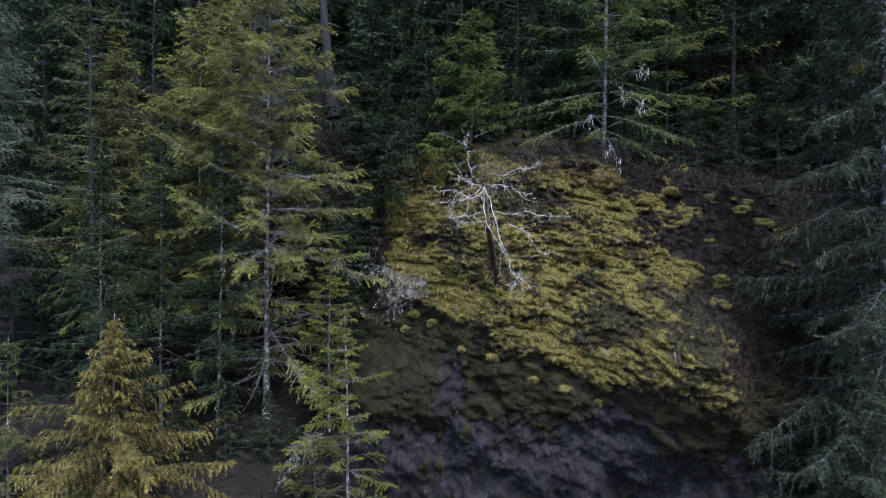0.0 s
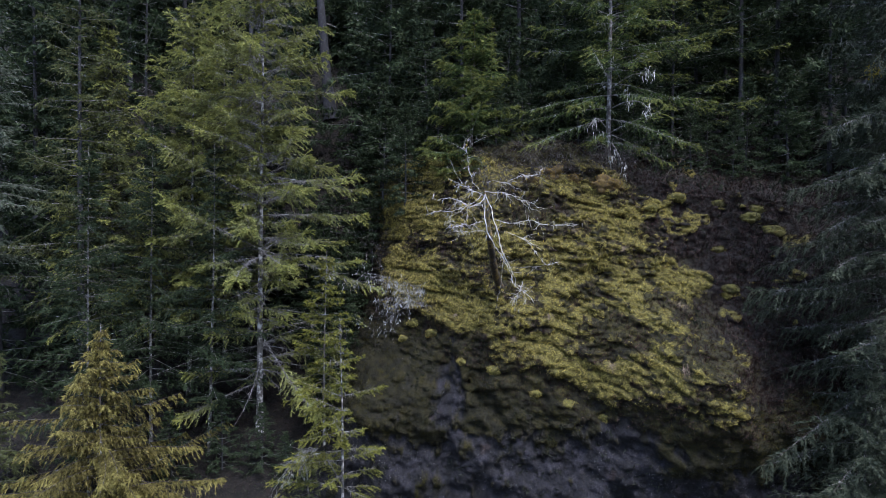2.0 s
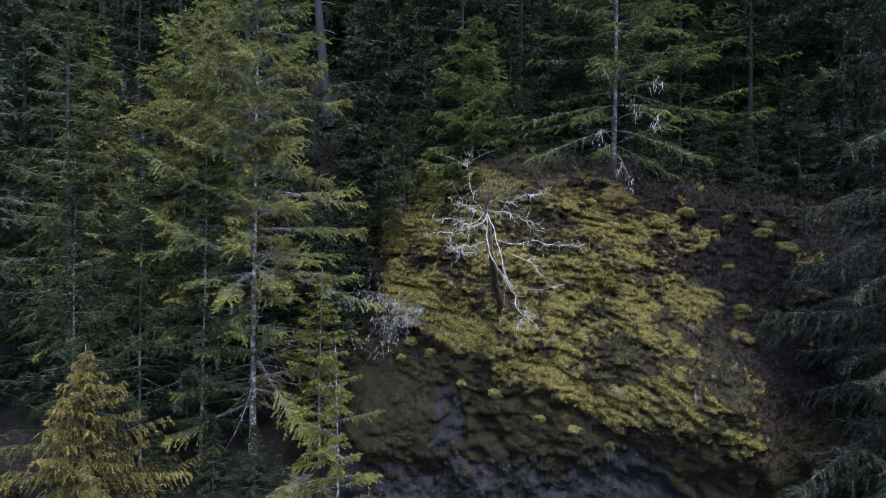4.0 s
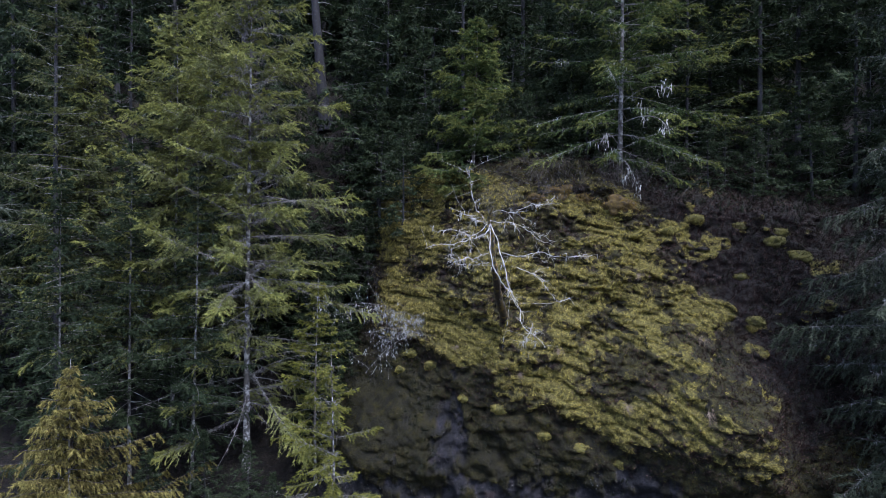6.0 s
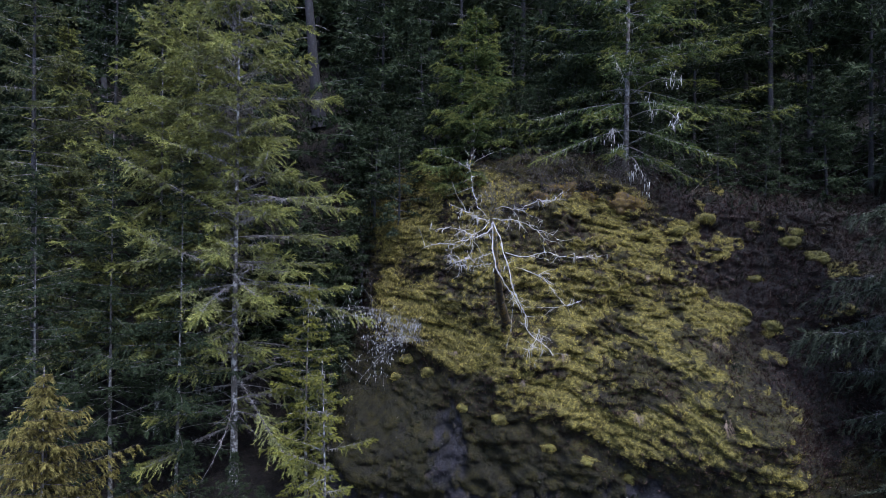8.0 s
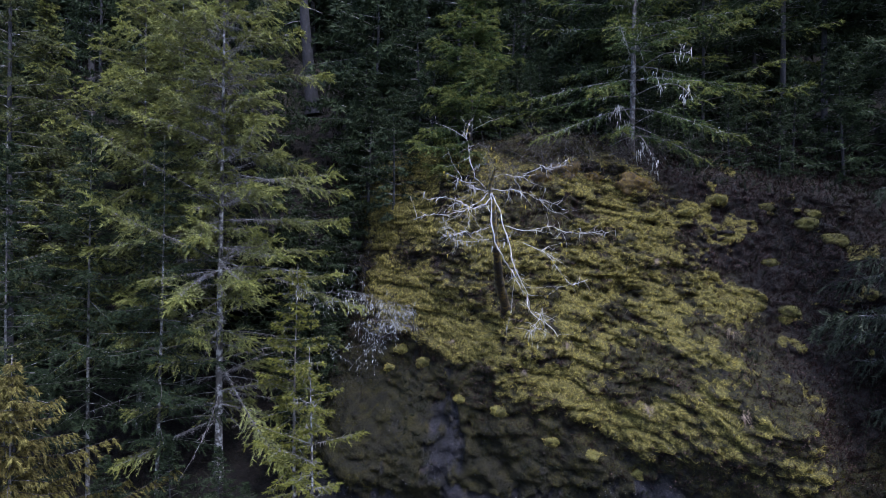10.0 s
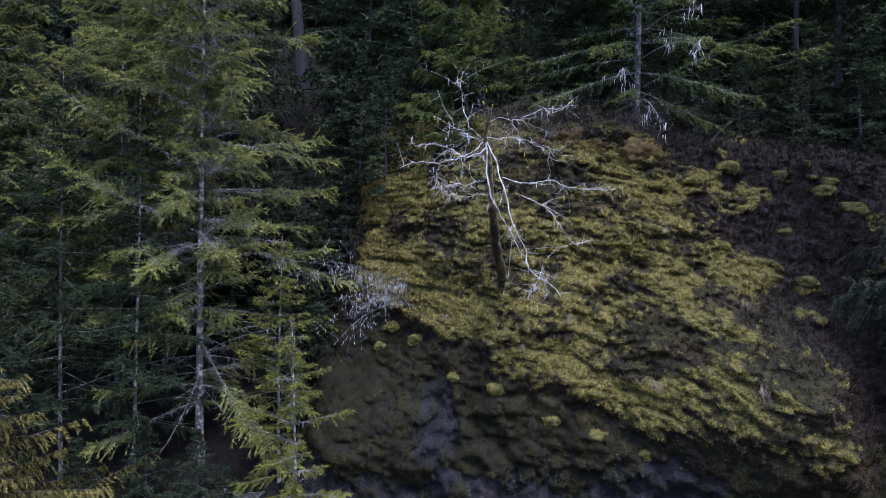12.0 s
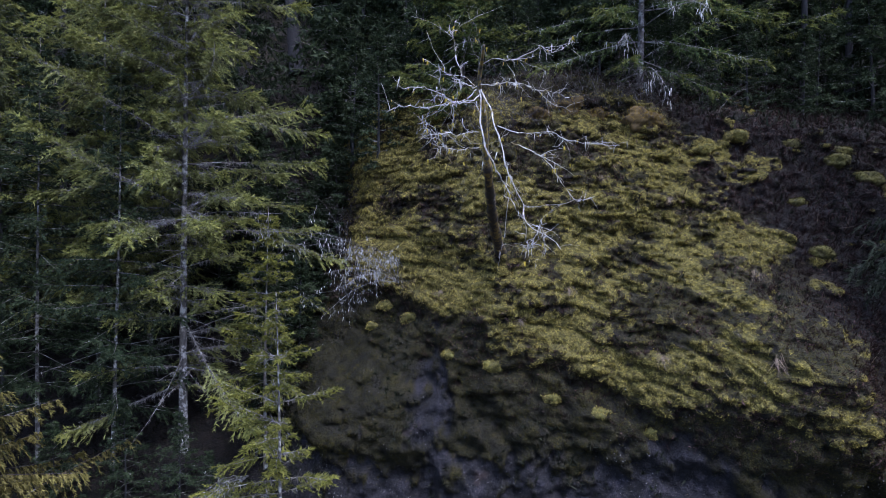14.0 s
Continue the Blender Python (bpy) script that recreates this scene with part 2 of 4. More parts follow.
class Tubes:
    """Gathers tapering tubes along paths into one mesh."""
    def __init__(self):
        self.verts, self.quads, self.tris, self.n = [], [], [], 0

    def add(self, path, radii, sides=5):
        path, radii = np.asarray(path, float), np.asarray(radii, float)
        along = np.gradient(path, axis=0)
        along /= np.linalg.norm(along, axis=1)[:, None] + 1e-9
        ref = np.where(np.abs(along[:, 2:]) > 0.8, np.array([[1.0, 0, 0]]), np.array([[0, 0, 1.0]]))
        u = np.cross(along, ref)
        u /= np.linalg.norm(u, axis=1)[:, None] + 1e-9
        w = np.cross(along, u)
        a = np.linspace(0, 2 * np.pi, sides, endpoint=False)
        ring = path[:, None] + radii[:, None, None] * (u[:, None] * np.cos(a)[None, :, None] + w[:, None] * np.sin(a)[None, :, None])
        self.verts.append(ring.reshape(-1, 3))
        i, j = np.meshgrid(np.arange(len(path) - 1), np.arange(sides), indexing="ij")
        k = (j + 1) % sides
        self.quads.append(np.stack([i * sides + j, i * sides + k, (i + 1) * sides + k, (i + 1) * sides + j], -1).reshape(-1, 4) + self.n)
        last = (len(path) - 1) * sides + self.n
        self.tris.append(np.array([(last, last + p, last + p + 1) for p in range(1, sides - 1)]))
        self.n += len(path) * sides
        return self

    def mesh(self, name):
        return mesh_from(name, np.concatenate(self.verts), np.concatenate(self.quads), np.concatenate(self.tris))


def unit(v):
    return v / (np.linalg.norm(v, axis=-1, keepdims=True) + 1e-9)


def curve(points, n):
    """A smooth path through a few points."""
    p = np.asarray(points, float)
    d = np.r_[0, np.cumsum(np.linalg.norm(np.diff(p, axis=0), axis=1))]
    slope = np.gradient(p, d, axis=0)
    t = np.linspace(0, d[-1], n)
    i = np.clip(np.searchsorted(d, t, side="right") - 1, 0, len(p) - 2)
    h = (d[i + 1] - d[i])[:, None]
    s = (t - d[i])[:, None] / h
    return (2 * s**3 - 3 * s**2 + 1) * p[i] + (s**3 - 2 * s**2 + s) * h * slope[i] + (-2 * s**3 + 3 * s**2) * p[i + 1] + (s**3 - s**2) * h * slope[i + 1]


def domes(x, z, width, height, shift):
    """Scattered lens-shaped bulges, flat on top and undercut below, 0 to 1."""
    u, v = x / width, z / height
    u = u + 0.5 * (np.floor(v) % 2)
    best = np.zeros_like(u)
    for dj in (-1, 0, 1):
        j = np.floor(v).astype(int) + dj
        for di in (-1, 0, 1):
            i = np.floor(u).astype(int) + di
            a, b, c = (LATTICE[(i + shift + k) % 256, (j + shift + 3 * k) % 256] for k in (0, 41, 83))
            du, dv = u - (i + 0.2 + 0.6 * a), v - (j + 0.2 + 0.6 * b)
            dv = np.where(dv < 0, dv * 2.1, dv * 0.75)
            best = np.maximum(best, (0.45 + 0.55 * c) * np.sqrt(np.clip(1 - (du * du + dv * dv) / 0.55, 0, 1)))
    return best


# ---- the hillside ----
def brow(x):
    """The height at which the rock face bends back into the mossy slope."""
    return 0.2 - 0.30 * np.clip(x, -5, 8)


def crest(x):
    """The height of the bluff's rounded top."""
    return 6.7 + 2.6 * np.exp(-(np.maximum(np.asarray(x) - 3.4, 0) / 4.2) ** 2)


def shelf(x, z):
    """How far back (y) the bare hillside lies at a height: a cliff foot, a mossy slope, a brow and the wooded hill above."""
    rim = brow(x)
    y = 1.9 + 0.68 * (np.maximum(z, rim) + 1.2) + 0.24 * np.minimum(z - rim, 0)
    top = crest(x)
    y = np.where(z > top, 1.9 + 0.68 * (top + 1.2) + (28.2 - 1.9 - 0.68 * (top + 1.2)) / (17 - top) * (z - top), y)
    y = np.where(z > 17, 28.2 + 1.35 * (z - 17), y)
    away = np.minimum(0.5 - x, 9.0)
    away = 0.475 * (away + np.sqrt(away * away + 1.0))
    y = y + away * (0.25 + 0.75 * step(-3.4, 0.4, z)) * (1 - 0.8 * step(10, 17, z))
    wooded = np.where(z > -3, 11 + 0.78 * (z + 3), np.where(z > -8, 11 + 1.6 * (z + 3), 3 + 0.65 * (z + 8)))
    wooded = np.where(z > 17, 26.6 + 1.35 * (z - 17), wooded)
    share = step(-4.5, -9.5, x)
    y = y * (1 - share) + wooded * share
    y = y - 2.5 * np.exp(-((x - 8.6) / 2.8) ** 2 - ((z + 0.6) / np.where(z < -0.6, 4.5, 1.9)) ** 2)
    y = y + step(11, 18, x) * (1.2 + 0.5 * np.minimum(0, z))
    return y + 1.6 * (rough(x / 9 + 3, z / 9 + 5, 2) - 0.5) * step(-60, -2, -np.abs(x - 2))


def hillside(x, z):
    """The weathered surface: where it lies and what covers it (bright moss, olive moss, bare rock with the face's
    painted shade).
    """
    x, z = np.broadcast_arrays(np.asarray(x, float), np.asarray(z, float))
    y = shelf(x, z)
    big, mid, small = rough(x / 2.6, z / 2.0, 3), rough(x / 0.8 + 40, z / 0.6 + 9, 3), rough(x / 0.22 + 5, z / 0.16 + 70, 3)
    edge = 0.05 - 0.30 * np.clip(x, -5, 5.2) + 1.5 * (big - 0.5) + 1.2 * (mid - 0.5)
    right = 8.7 + 2.0 * (rough(z / 1.5, x / 9, 2) - 0.5) - 0.28 * (z - 1)
    zone = step(edge - 0.7, edge + 0.5, z + 0.8 * (small - 0.5)) * step(right + 1.2, right - 0.8, x) * step(-5.7, -3.9, x + 0.35 * z) * step(0.5, -0.4, z - crest(x) + 0.9 * np.exp(-((x - 4) / 3) ** 2) + 0.9 * np.exp(-((x - 1.6) / 2.0) ** 2) + 0.9 * (big - 0.5))
    spots = step(0.60, 0.68, rough(x / 1.3 + 90, z / 0.9 + 3, 3)) * step(16, 13, x) * step(0.0, 1.6, z) * step(9.5, 7.5, z) * step(-7, -4, x)
    # cushions of three sizes that bulge over their own undersides
    bend = 0.9 * (rough(x / 1.9 + 11, z / 1.3 + 2, 2) - 0.5) + 0.26 * np.clip(x - 3, 0, 7)
    cushion = 0.62 * domes(x, z + bend, 1.8, 0.8, 0) + 0.42 * domes(x, z + 1.2 * bend, 0.8, 0.42, 90) + 0.22 * domes(x, z + bend, 0.34, 0.22, 170)
    drift = 0.44 * (rough(x / 3.2 + 52, z / 1.5 + 0.25 * x + 64, 2) - 0.5) + 0.26 * np.exp(-((z - edge - 0.5) / 0.55) ** 2) * step(8.5, 5.5, x)
    drift = drift + 0.10 * step(-1.5, -3.0, x) + 0.20 * np.exp(-((x - 5.6) / 1.9) ** 2 - ((z - 6.0) / 0.9) ** 2) 
    amount = step(0.39, 0.57, drift + 0.5 * rough(x / 0.9 + 60, z / 0.5 + 0.3 * x + 20, 4) + 0.5 * rough(x / 0.22 + 71, z / 0.13 + 33, 3))
    moss = np.clip(zone * (0.26 + 0.74 * amount) + spots * (0.3 + 0.7 * amount), 0, 1)
    y = y - 0.75 * (rough(x / 2.2 + 14, z / 1.5 + 81, 2) - 0.5) * step(11, 9, z) - 0.38 * (mid - 0.5) * step(11, 9, z)
    near = step(26, 12, np.abs(x - 2)) * step(13, 10, z)
    y = y - near * np.maximum(zone, 0.8 * spots) * (0.60 * cushion + 0.10 * amount + 0.18 * small)
    cliff = step(edge + 0.2, edge - 0.5, z) * near * step(-9, -6.5, x)
    crag = np.abs(rough(x / 1.6 + 7, z / 2.3 + 8, 4) - 0.5) * 2
    # bare patches on the face: a purplish column, a bulging slab low down and a wet blue-black hollow
    bare = np.exp(-((x + 1.5) / 1.0) ** 2 - ((z + 2.4) / 1.5) ** 2) + np.exp(-((x - 1.3) / 1.5) ** 2 - ((z + 4.6) / 1.2) ** 2) + np.exp(-((x - 5.3) / 1.6) ** 2 - ((z + 3.8) / 1.5) ** 2) + 0.9 * step(-3.2, -5.0, z)
    bare = step(0.36, 0.62, 0.62 * np.clip(bare, 0, 1) + 0.55 * (rough(x / 0.9 + 33, z / 1.5 + 44, 4) - 0.5) + 0.95 * (rough(x / 0.26 + 3, z / 0.42 + 14, 4) - 0.5) + 0.12)
    pads = domes(x + 0.2 * z, z + 0.5 * bend, 0.9, 0.7, 40)
    y = y + cliff * (0.05 + 0.42 * crag - 0.45 * (mid - 0.5) - (1 - bare) * (0.40 * pads + 0.16 * small) - bare * (0.5 * np.abs(rough(x / 0.5 + 19, z / 0.7 + 23, 4) - 0.5) + 0.10 * small))
    y = y - (1 - cliff) * (1 - moss) * near * (0.42 * mid + 0.30 * small)
    y = y - (1 - near) * 0.9 * (mid - 0.5)
    # moss cover, brighter on cushion tops to paint light from above and dark hollows
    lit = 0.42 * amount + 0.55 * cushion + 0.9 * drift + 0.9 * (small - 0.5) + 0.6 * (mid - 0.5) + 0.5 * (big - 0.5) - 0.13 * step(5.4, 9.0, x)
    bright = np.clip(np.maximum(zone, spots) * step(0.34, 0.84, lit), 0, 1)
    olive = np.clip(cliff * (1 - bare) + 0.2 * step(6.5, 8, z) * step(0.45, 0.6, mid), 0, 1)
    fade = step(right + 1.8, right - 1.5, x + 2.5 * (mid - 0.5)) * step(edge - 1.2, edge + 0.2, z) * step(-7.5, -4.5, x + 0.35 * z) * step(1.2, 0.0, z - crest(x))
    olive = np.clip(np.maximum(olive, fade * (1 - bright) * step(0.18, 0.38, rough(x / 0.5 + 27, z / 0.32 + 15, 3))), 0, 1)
    # grows downward from the edge and paints the face's shade into the moss
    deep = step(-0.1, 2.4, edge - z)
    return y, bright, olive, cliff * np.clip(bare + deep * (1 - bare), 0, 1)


def spread(*stretches):
    """Rows that are close together where it matters: (from, to, pitch) one after another."""
    return np.concatenate([np.arange(a, b, p) for a, b, p in stretches])


XS = spread((-400, -60, 40), (-60, -24, 1.5), (-24, -8, 0.3), (-8, -5.5, 0.1), (-5.5, 10, 0.05), (10, 15, 0.09), (15, 26, 0.3), (26, 62, 1.5), (62, 401, 40))
ZS = spread((-14, -7, 0.3), (-7, -5.5, 0.1), (-5.5, 8.6, 0.055), (8.6, 10, 0.1), (10, 20, 0.4), (20, 60, 2.0), (60, 141, 10.0))
FLAT = -np.r_[300, 150, 60, 20, 8, 3, 1.0]
gx, gz = np.meshgrid(XS, ZS)
gy, moss_cover, olive_cover, rock_cover = hillside(gx, gz)
front_y = gy[:1] + FLAT[:, None]
front_z = np.full_like(front_y, -14.0)
gv = np.stack([np.r_[np.repeat(gx[:1], len(FLAT), 0), gx], np.r_[front_y, gy], np.r_[front_z, gz]], -1)
rows, cols = gv.shape[:2]
ii, jj = np.meshgrid(np.arange(rows - 1), np.arange(cols - 1), indexing="ij")
gq = np.stack([ii * cols + jj, ii * cols + jj + 1, (ii + 1) * cols + jj + 1, (ii + 1) * cols + jj], -1).reshape(-1, 4)
ground_mesh = mesh_from("ground", gv.reshape(-1, 3), quads=gq)
zero = np.zeros((len(FLAT), cols))
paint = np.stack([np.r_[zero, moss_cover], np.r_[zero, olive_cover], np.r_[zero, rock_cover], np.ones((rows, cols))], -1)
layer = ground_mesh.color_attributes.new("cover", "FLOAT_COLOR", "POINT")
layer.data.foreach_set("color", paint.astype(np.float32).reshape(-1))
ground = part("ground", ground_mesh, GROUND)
tagged(ground, "steep mossy hillside over a dark rock bluff", "ground", kind="structure")


def foot(x, y):
    """The height of the hillside at a place in the plan."""
    zs = np.linspace(-13.9, 120, 1500)
    return float(np.interp(y, np.maximum.accumulate(hillside(np.full_like(zs, x), zs)[0]), zs))


# ---- plants on the hillside ----
def on_ground(n, x0, x1, z0, z1, keep):
    """Random places on the hillside, thinned by keep(moss, olive, rock, x, z)."""
    x, z = rng.uniform(x0, x1, n), rng.uniform(z0, z1, n)
    y, m, o, r = hillside(x, z)
    ok = rng.random(n) < keep(m, o, r, x, z)
    return np.stack([x, y, z], 1)[ok]


def fuzz(name, label, material, places, length, width, spill, category):
    """Short fronds that stand out from the slope at many places."""
    n = len(places)
    way = unit(rng.normal(0, spill, (n, 3)) + np.array([0, -0.6, 0.75]))
    side = unit(np.cross(way, rng.normal(0, 1, (n, 3))))
    b = Blades()
    b.add(places - way * 0.02, way, side, rng.uniform(*length, n), rng.uniform(*width, n))
    return tagged(part(name, b.mesh(name), material), label, category, kind="stuff")


fuzz("moss_fronds", "yellow-green moss fronds covering the slope in cushions, denser on tops painted as lit", MOSS,
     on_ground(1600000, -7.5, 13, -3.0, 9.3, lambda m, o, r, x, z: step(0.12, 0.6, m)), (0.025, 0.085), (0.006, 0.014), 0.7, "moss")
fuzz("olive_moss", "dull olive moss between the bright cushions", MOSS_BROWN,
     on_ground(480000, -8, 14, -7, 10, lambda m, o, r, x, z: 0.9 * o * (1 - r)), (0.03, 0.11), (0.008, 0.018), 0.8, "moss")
fuzz("wet_shaded_moss", "wet olive moss hanging on the rock face, blackened to paint its shade", MOSS_WET_SHADE,
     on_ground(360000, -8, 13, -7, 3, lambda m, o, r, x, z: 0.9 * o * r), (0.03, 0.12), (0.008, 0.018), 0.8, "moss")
fuzz("dead_stems", "thin bleached dead stems standing out of the moss", STRAW,
     on_ground(1100, -5, 12, -2, 7.5, lambda m, o, r, x, z: 1 - r), (0.2, 0.6), (0.007, 0.012), 0.35, "stems")


def tufted(name, label, material, places, stems, length, width, spill, category):
    """Small plants: each place gets a spray of stems that fan out from one foot."""
    many = np.repeat(places, stems, 0)
    way = unit(np.repeat(rng.normal(0, 0.35, (len(places), 3)), stems, 0) + rng.normal(0, spill, many.shape) + np.array([0, -0.6, 0.8]))
    side = unit(np.cross(way, rng.normal(0, 1, many.shape)))
    b = Blades()
    size = np.repeat(rng.uniform(0.6, 1.3, len(places)), stems)
    b.add(many - way * 0.03, way, side, size * rng.uniform(*length, len(many)), rng.uniform(*width, len(many)))
    return tagged(part(name, b.mesh(name), material), label, category, kind="stuff")


fuzz("fallen_leaves", "curled purplish brown dead leaves caught in the moss", DEAD_LEAF,
     on_ground(60000, -7, 14, -3, 8.5, lambda m, o, r, x, z: step(0.44, 0.60, rough(x / 0.7 + 13, z / 0.45 + 57, 3)) * (1 - 0.75 * m) * (1 - r)), (0.05, 0.13), (0.03, 0.06), 1.2, "leaves")
tufted("dead_heath", "purplish brown dead heath and leaf litter on the slope", LITTER,
       on_ground(46000, -10, 20, -3, 10.5, lambda m, o, r, x, z: (1 - np.clip(1.3 * m, 0, 1)) * (1 - 0.4 * o) * (1 - r) * 0.8), 9, (0.12, 0.38), (0.006, 0.017), 0.7, "heath")
tufted("herb_leaves", "low dark green herbs scattered between moss and rock", HERB,
       on_ground(9000, -9, 18, -6, 9.5, lambda m, o, r, x, z: 0.5 * step(0.45, 0.65, rough(x / 1.4 + 21, z / 1.1 + 77, 2)) * (1 - m)), 8, (0.10, 0.26), (0.03, 0.07), 0.8, "herbs")
# dark leaves spread under the trees to deepen the shade on the ground
fuzz("forest_floor_growth", "undergrowth on the forest floor, darkened to paint the trees' shade", HERB,
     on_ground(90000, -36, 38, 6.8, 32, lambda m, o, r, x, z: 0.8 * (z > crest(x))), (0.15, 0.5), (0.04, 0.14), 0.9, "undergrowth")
fuzz("bank_undergrowth", "undergrowth on the bank below the trees, darkened to paint their shade", HERB,
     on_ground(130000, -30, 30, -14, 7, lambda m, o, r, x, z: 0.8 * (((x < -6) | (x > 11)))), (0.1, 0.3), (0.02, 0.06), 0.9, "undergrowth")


fuzz("lichen_specks", "small pale lichen specks on the dark rock face", LICHEN_DIM,
     on_ground(9000, -6.5, 12, -7, 1.5, lambda m, o, r, x, z: (r + 0.3) * step(0.5, 0.64, rough(x / 1.1 + 3, z / 1.6 + 50, 3))), (0.02, 0.07), (0.015, 0.045), 0.9, "lichen")


def grass_tuft(x, z, size):
    """A tuft of long bleached blades that hangs down the slope."""
    y = float(hillside(np.array([x]), np.array([z]))[0][0])
    n = 26
    a = rng.uniform(0, 2 * np.pi, n)
    b = Blades()
    base = np.array([x, y - 0.04, z]) + rng.normal(0, 0.07 * size, (n, 3)) * (1, 0.4, 0.8)
    way = unit(np.stack([0.5 * np.cos(a), -0.8 - 0.3 * rng.random(n), 0.7 - 0.5 * rng.random(n)], 1))
    side = unit(np.cross(way, np.array([0, 0, 1.0])))
    reach = size * rng.uniform(0.10, 0.22, n)
    b.add(base, way, side, reach, np.full(n, 0.013))
    fall = unit(way * 0.7 + rng.normal(0, 0.25, way.shape) + np.array([0, -0.2, -0.9]))
    b.add(base + way * reach[:, None] * 0.9, fall, side, size * rng.uniform(0.2, 0.55, n), np.full(n, 0.012))
    return tagged(part("grass_tuft", b.mesh("grass_tuft"), STRAW), "bleached dead grass tuft hanging from the mossy slope", "grass", "grass tufts on the bluff")


for gx0, gz0, gs in ((5.2, -0.5, 1.0), (8.3, 1.75, 1.1), (7.6, -0.3, 1.2), (2.9, 1.2, 0.8), (1.4, 0.3, 0.7), (4.2, 4.9, 0.8), (-1.2, 1.0, 0.6), (6.3, 4.1, 0.8)):
    grass_tuft(gx0, gz0, gs)


# ---- conifers ----
def conifer(name, label, at, height, radius, needles, bark, seed, first=0.12, whorl=0.55, per=5, droop=0.25, bare=0.2, spray=0.85,
            blade=0.14, pitch=0.17, dense=0.46, thick=None, lean=(0, 0), lichen=0, lichen_mat=None, full=1.0, hang=0.1, ragged=0.25, puff=0.38, taper=0.78, tips=None, beardy=1, dying=0.0, split=False, coarse=False, limb_bark=None, group="conifers on the hillside"):
    """A conifer: tapering trunk, whorls of limbs with flat sprays of needled twigs, and beard lichen.
    first: where the crown starts; bare: the bare inner share of each limb; hang: how far the twigs droop from the limb."""
    r = np.random.default_rng(seed)
    root = tagged(new(name), label, "tree", group)
    low = min(at[2], foot(at[0], at[1]) - 0.5)
    height, at = height + at[2] - low, (at[0], at[1], low)
    root.location = at
    thick = thick or height * 0.0075
    hs = np.linspace(0, 1, 16)
    sway = np.stack([lean[0] * hs + 0.12 * np.sin(3 * hs + seed), lean[1] * hs + 0.12 * np.sin(2.3 * hs + 2 * seed), hs * height], 1)
    sway[:, :2] -= sway[0, :2]
    axis = lambda q: np.array([np.interp(q, hs, sway[:, k]) for k in range(3)])
    trunk = Tubes().add(sway, thick * (1 - 0.93 * hs) * (1 + 0.5 * np.exp(-hs * 30)), 9)
    limbs, crown, outer, beard = Tubes(), Blades(), Blades(), Blades()
    q = first
    while q < 0.985:
        shape = min(1.0, (q - first) / 0.10 * 0.35 + 0.65) * (1 - q) ** taper / (1 - first) ** taper
        for turn in r.uniform(0, 2 * np.pi) + np.arange(per) * 2 * np.pi / per:
            if r.random() > full:
                continue
            turn += r.normal(0, 0.25)
            size = max(0.25, radius * shape * r.uniform(1 - 1.6 * ragged, 1 + ragged))
            inner = bare
            if not coarse and r.random() < 0.28:
                size, inner = size * r.uniform(0.3, 0.5), 0.05
            way, flat = np.array([np.cos(turn), np.sin(turn), 0]), np.array([-np.sin(turn), np.cos(turn), 0])
            s = np.linspace(0, 1, 7)
            dead = q < dying and r.random() < 0.5
            rise = (0.35 * q + r.normal(0, 0.19)) * s - droop * ((1.6 if dead else 1.1) - 0.5 * q) * s**2 + 0.12 * s**4
            path = axis(q) + size * (way * s[:, None] + flat * (0.2 * r.normal() * s**2)[:, None] + np.array([0, 0, 1.0]) * rise[:, None])
            girth = (0.6 if dead else 1.0) * min(thick, 0.26) * 0.15 * (1 - q * 0.6) * (1 - 0.85 * s) + 0.004
            if split:
                part("branch", Tubes().add(path, girth, 4).mesh("branch"), TWIG if dead else limb_bark or LIMB, root)
            else:
                pick = slice(None, None, 3 if coarse else 1)
                limbs.add(path[pick], girth[pick], 3 if coarse else 4)
            along = unit(path[-1] - path[0])
            n = max(3, int(size * (1 - inner) / pitch))
            t = inner + (1 - inner) * (np.arange(n) + r.random(n)) / n
            t = np.repeat(t, 2)
            sgn = np.tile([1.0, -1.0], n)
            start = np.stack([np.interp(t, s, path[:, k]) for k in range(3)], 1)
            rel = (t - inner) / (1 - inner)
            reach = spray * min(1.0, 0.35 + size / 3) * (0.25 + 1.15 * np.sqrt(np.clip(rel, 0, 1)) * (1.12 - rel)) * r.uniform(0.25, 1.45, 2 * n)
            out = unit(along * r.uniform(0.5, 0.9, 2 * n)[:, None] + flat * sgn[:, None] * r.uniform(0.5, 1.0, 2 * n)[:, None]
                       + np.array([0, 0, 1.0]) * (r.normal(-0.12, puff, 2 * n) - hang)[:, None])
            m = max(2, int(spray / (blade * dense)))
            k = (np.arange(m) + 0.5) / m
            spot = start[:, None] + out[:, None] * (reach[:, None] * k)[..., None]
            spot[..., 2] -= (0.18 + 0.5 * hang) * reach[:, None] * k**2
            spot = spot.reshape(-1, 3)
            o = np.repeat(out, m, 0)
            up = unit(np.array([0, 0, 0.8]) + r.normal(0, 0.75, spot.shape))
            lat = unit(np.cross(o, up))
            for sg in () if dead else (1.0, -1.0):
                d = unit(o * (0.75 if coarse else 0.95) + lat * sg * (0.7 if coarse else 0.5) + r.normal(0, 0.28, spot.shape) - np.array([0, 0, 0.5 * hang]))
                side = unit(np.cross(d, up))
                long, wide = blade * r.uniform(0.7, 1.35, len(spot)), blade * (0.36 if coarse else 0.26) * r.uniform(0.7, 1.3, len(spot))
                # outer needles get the lighter tint: paler tips, and light painted on them
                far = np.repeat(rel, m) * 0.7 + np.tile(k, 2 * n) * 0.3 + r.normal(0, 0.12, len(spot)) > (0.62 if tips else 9)
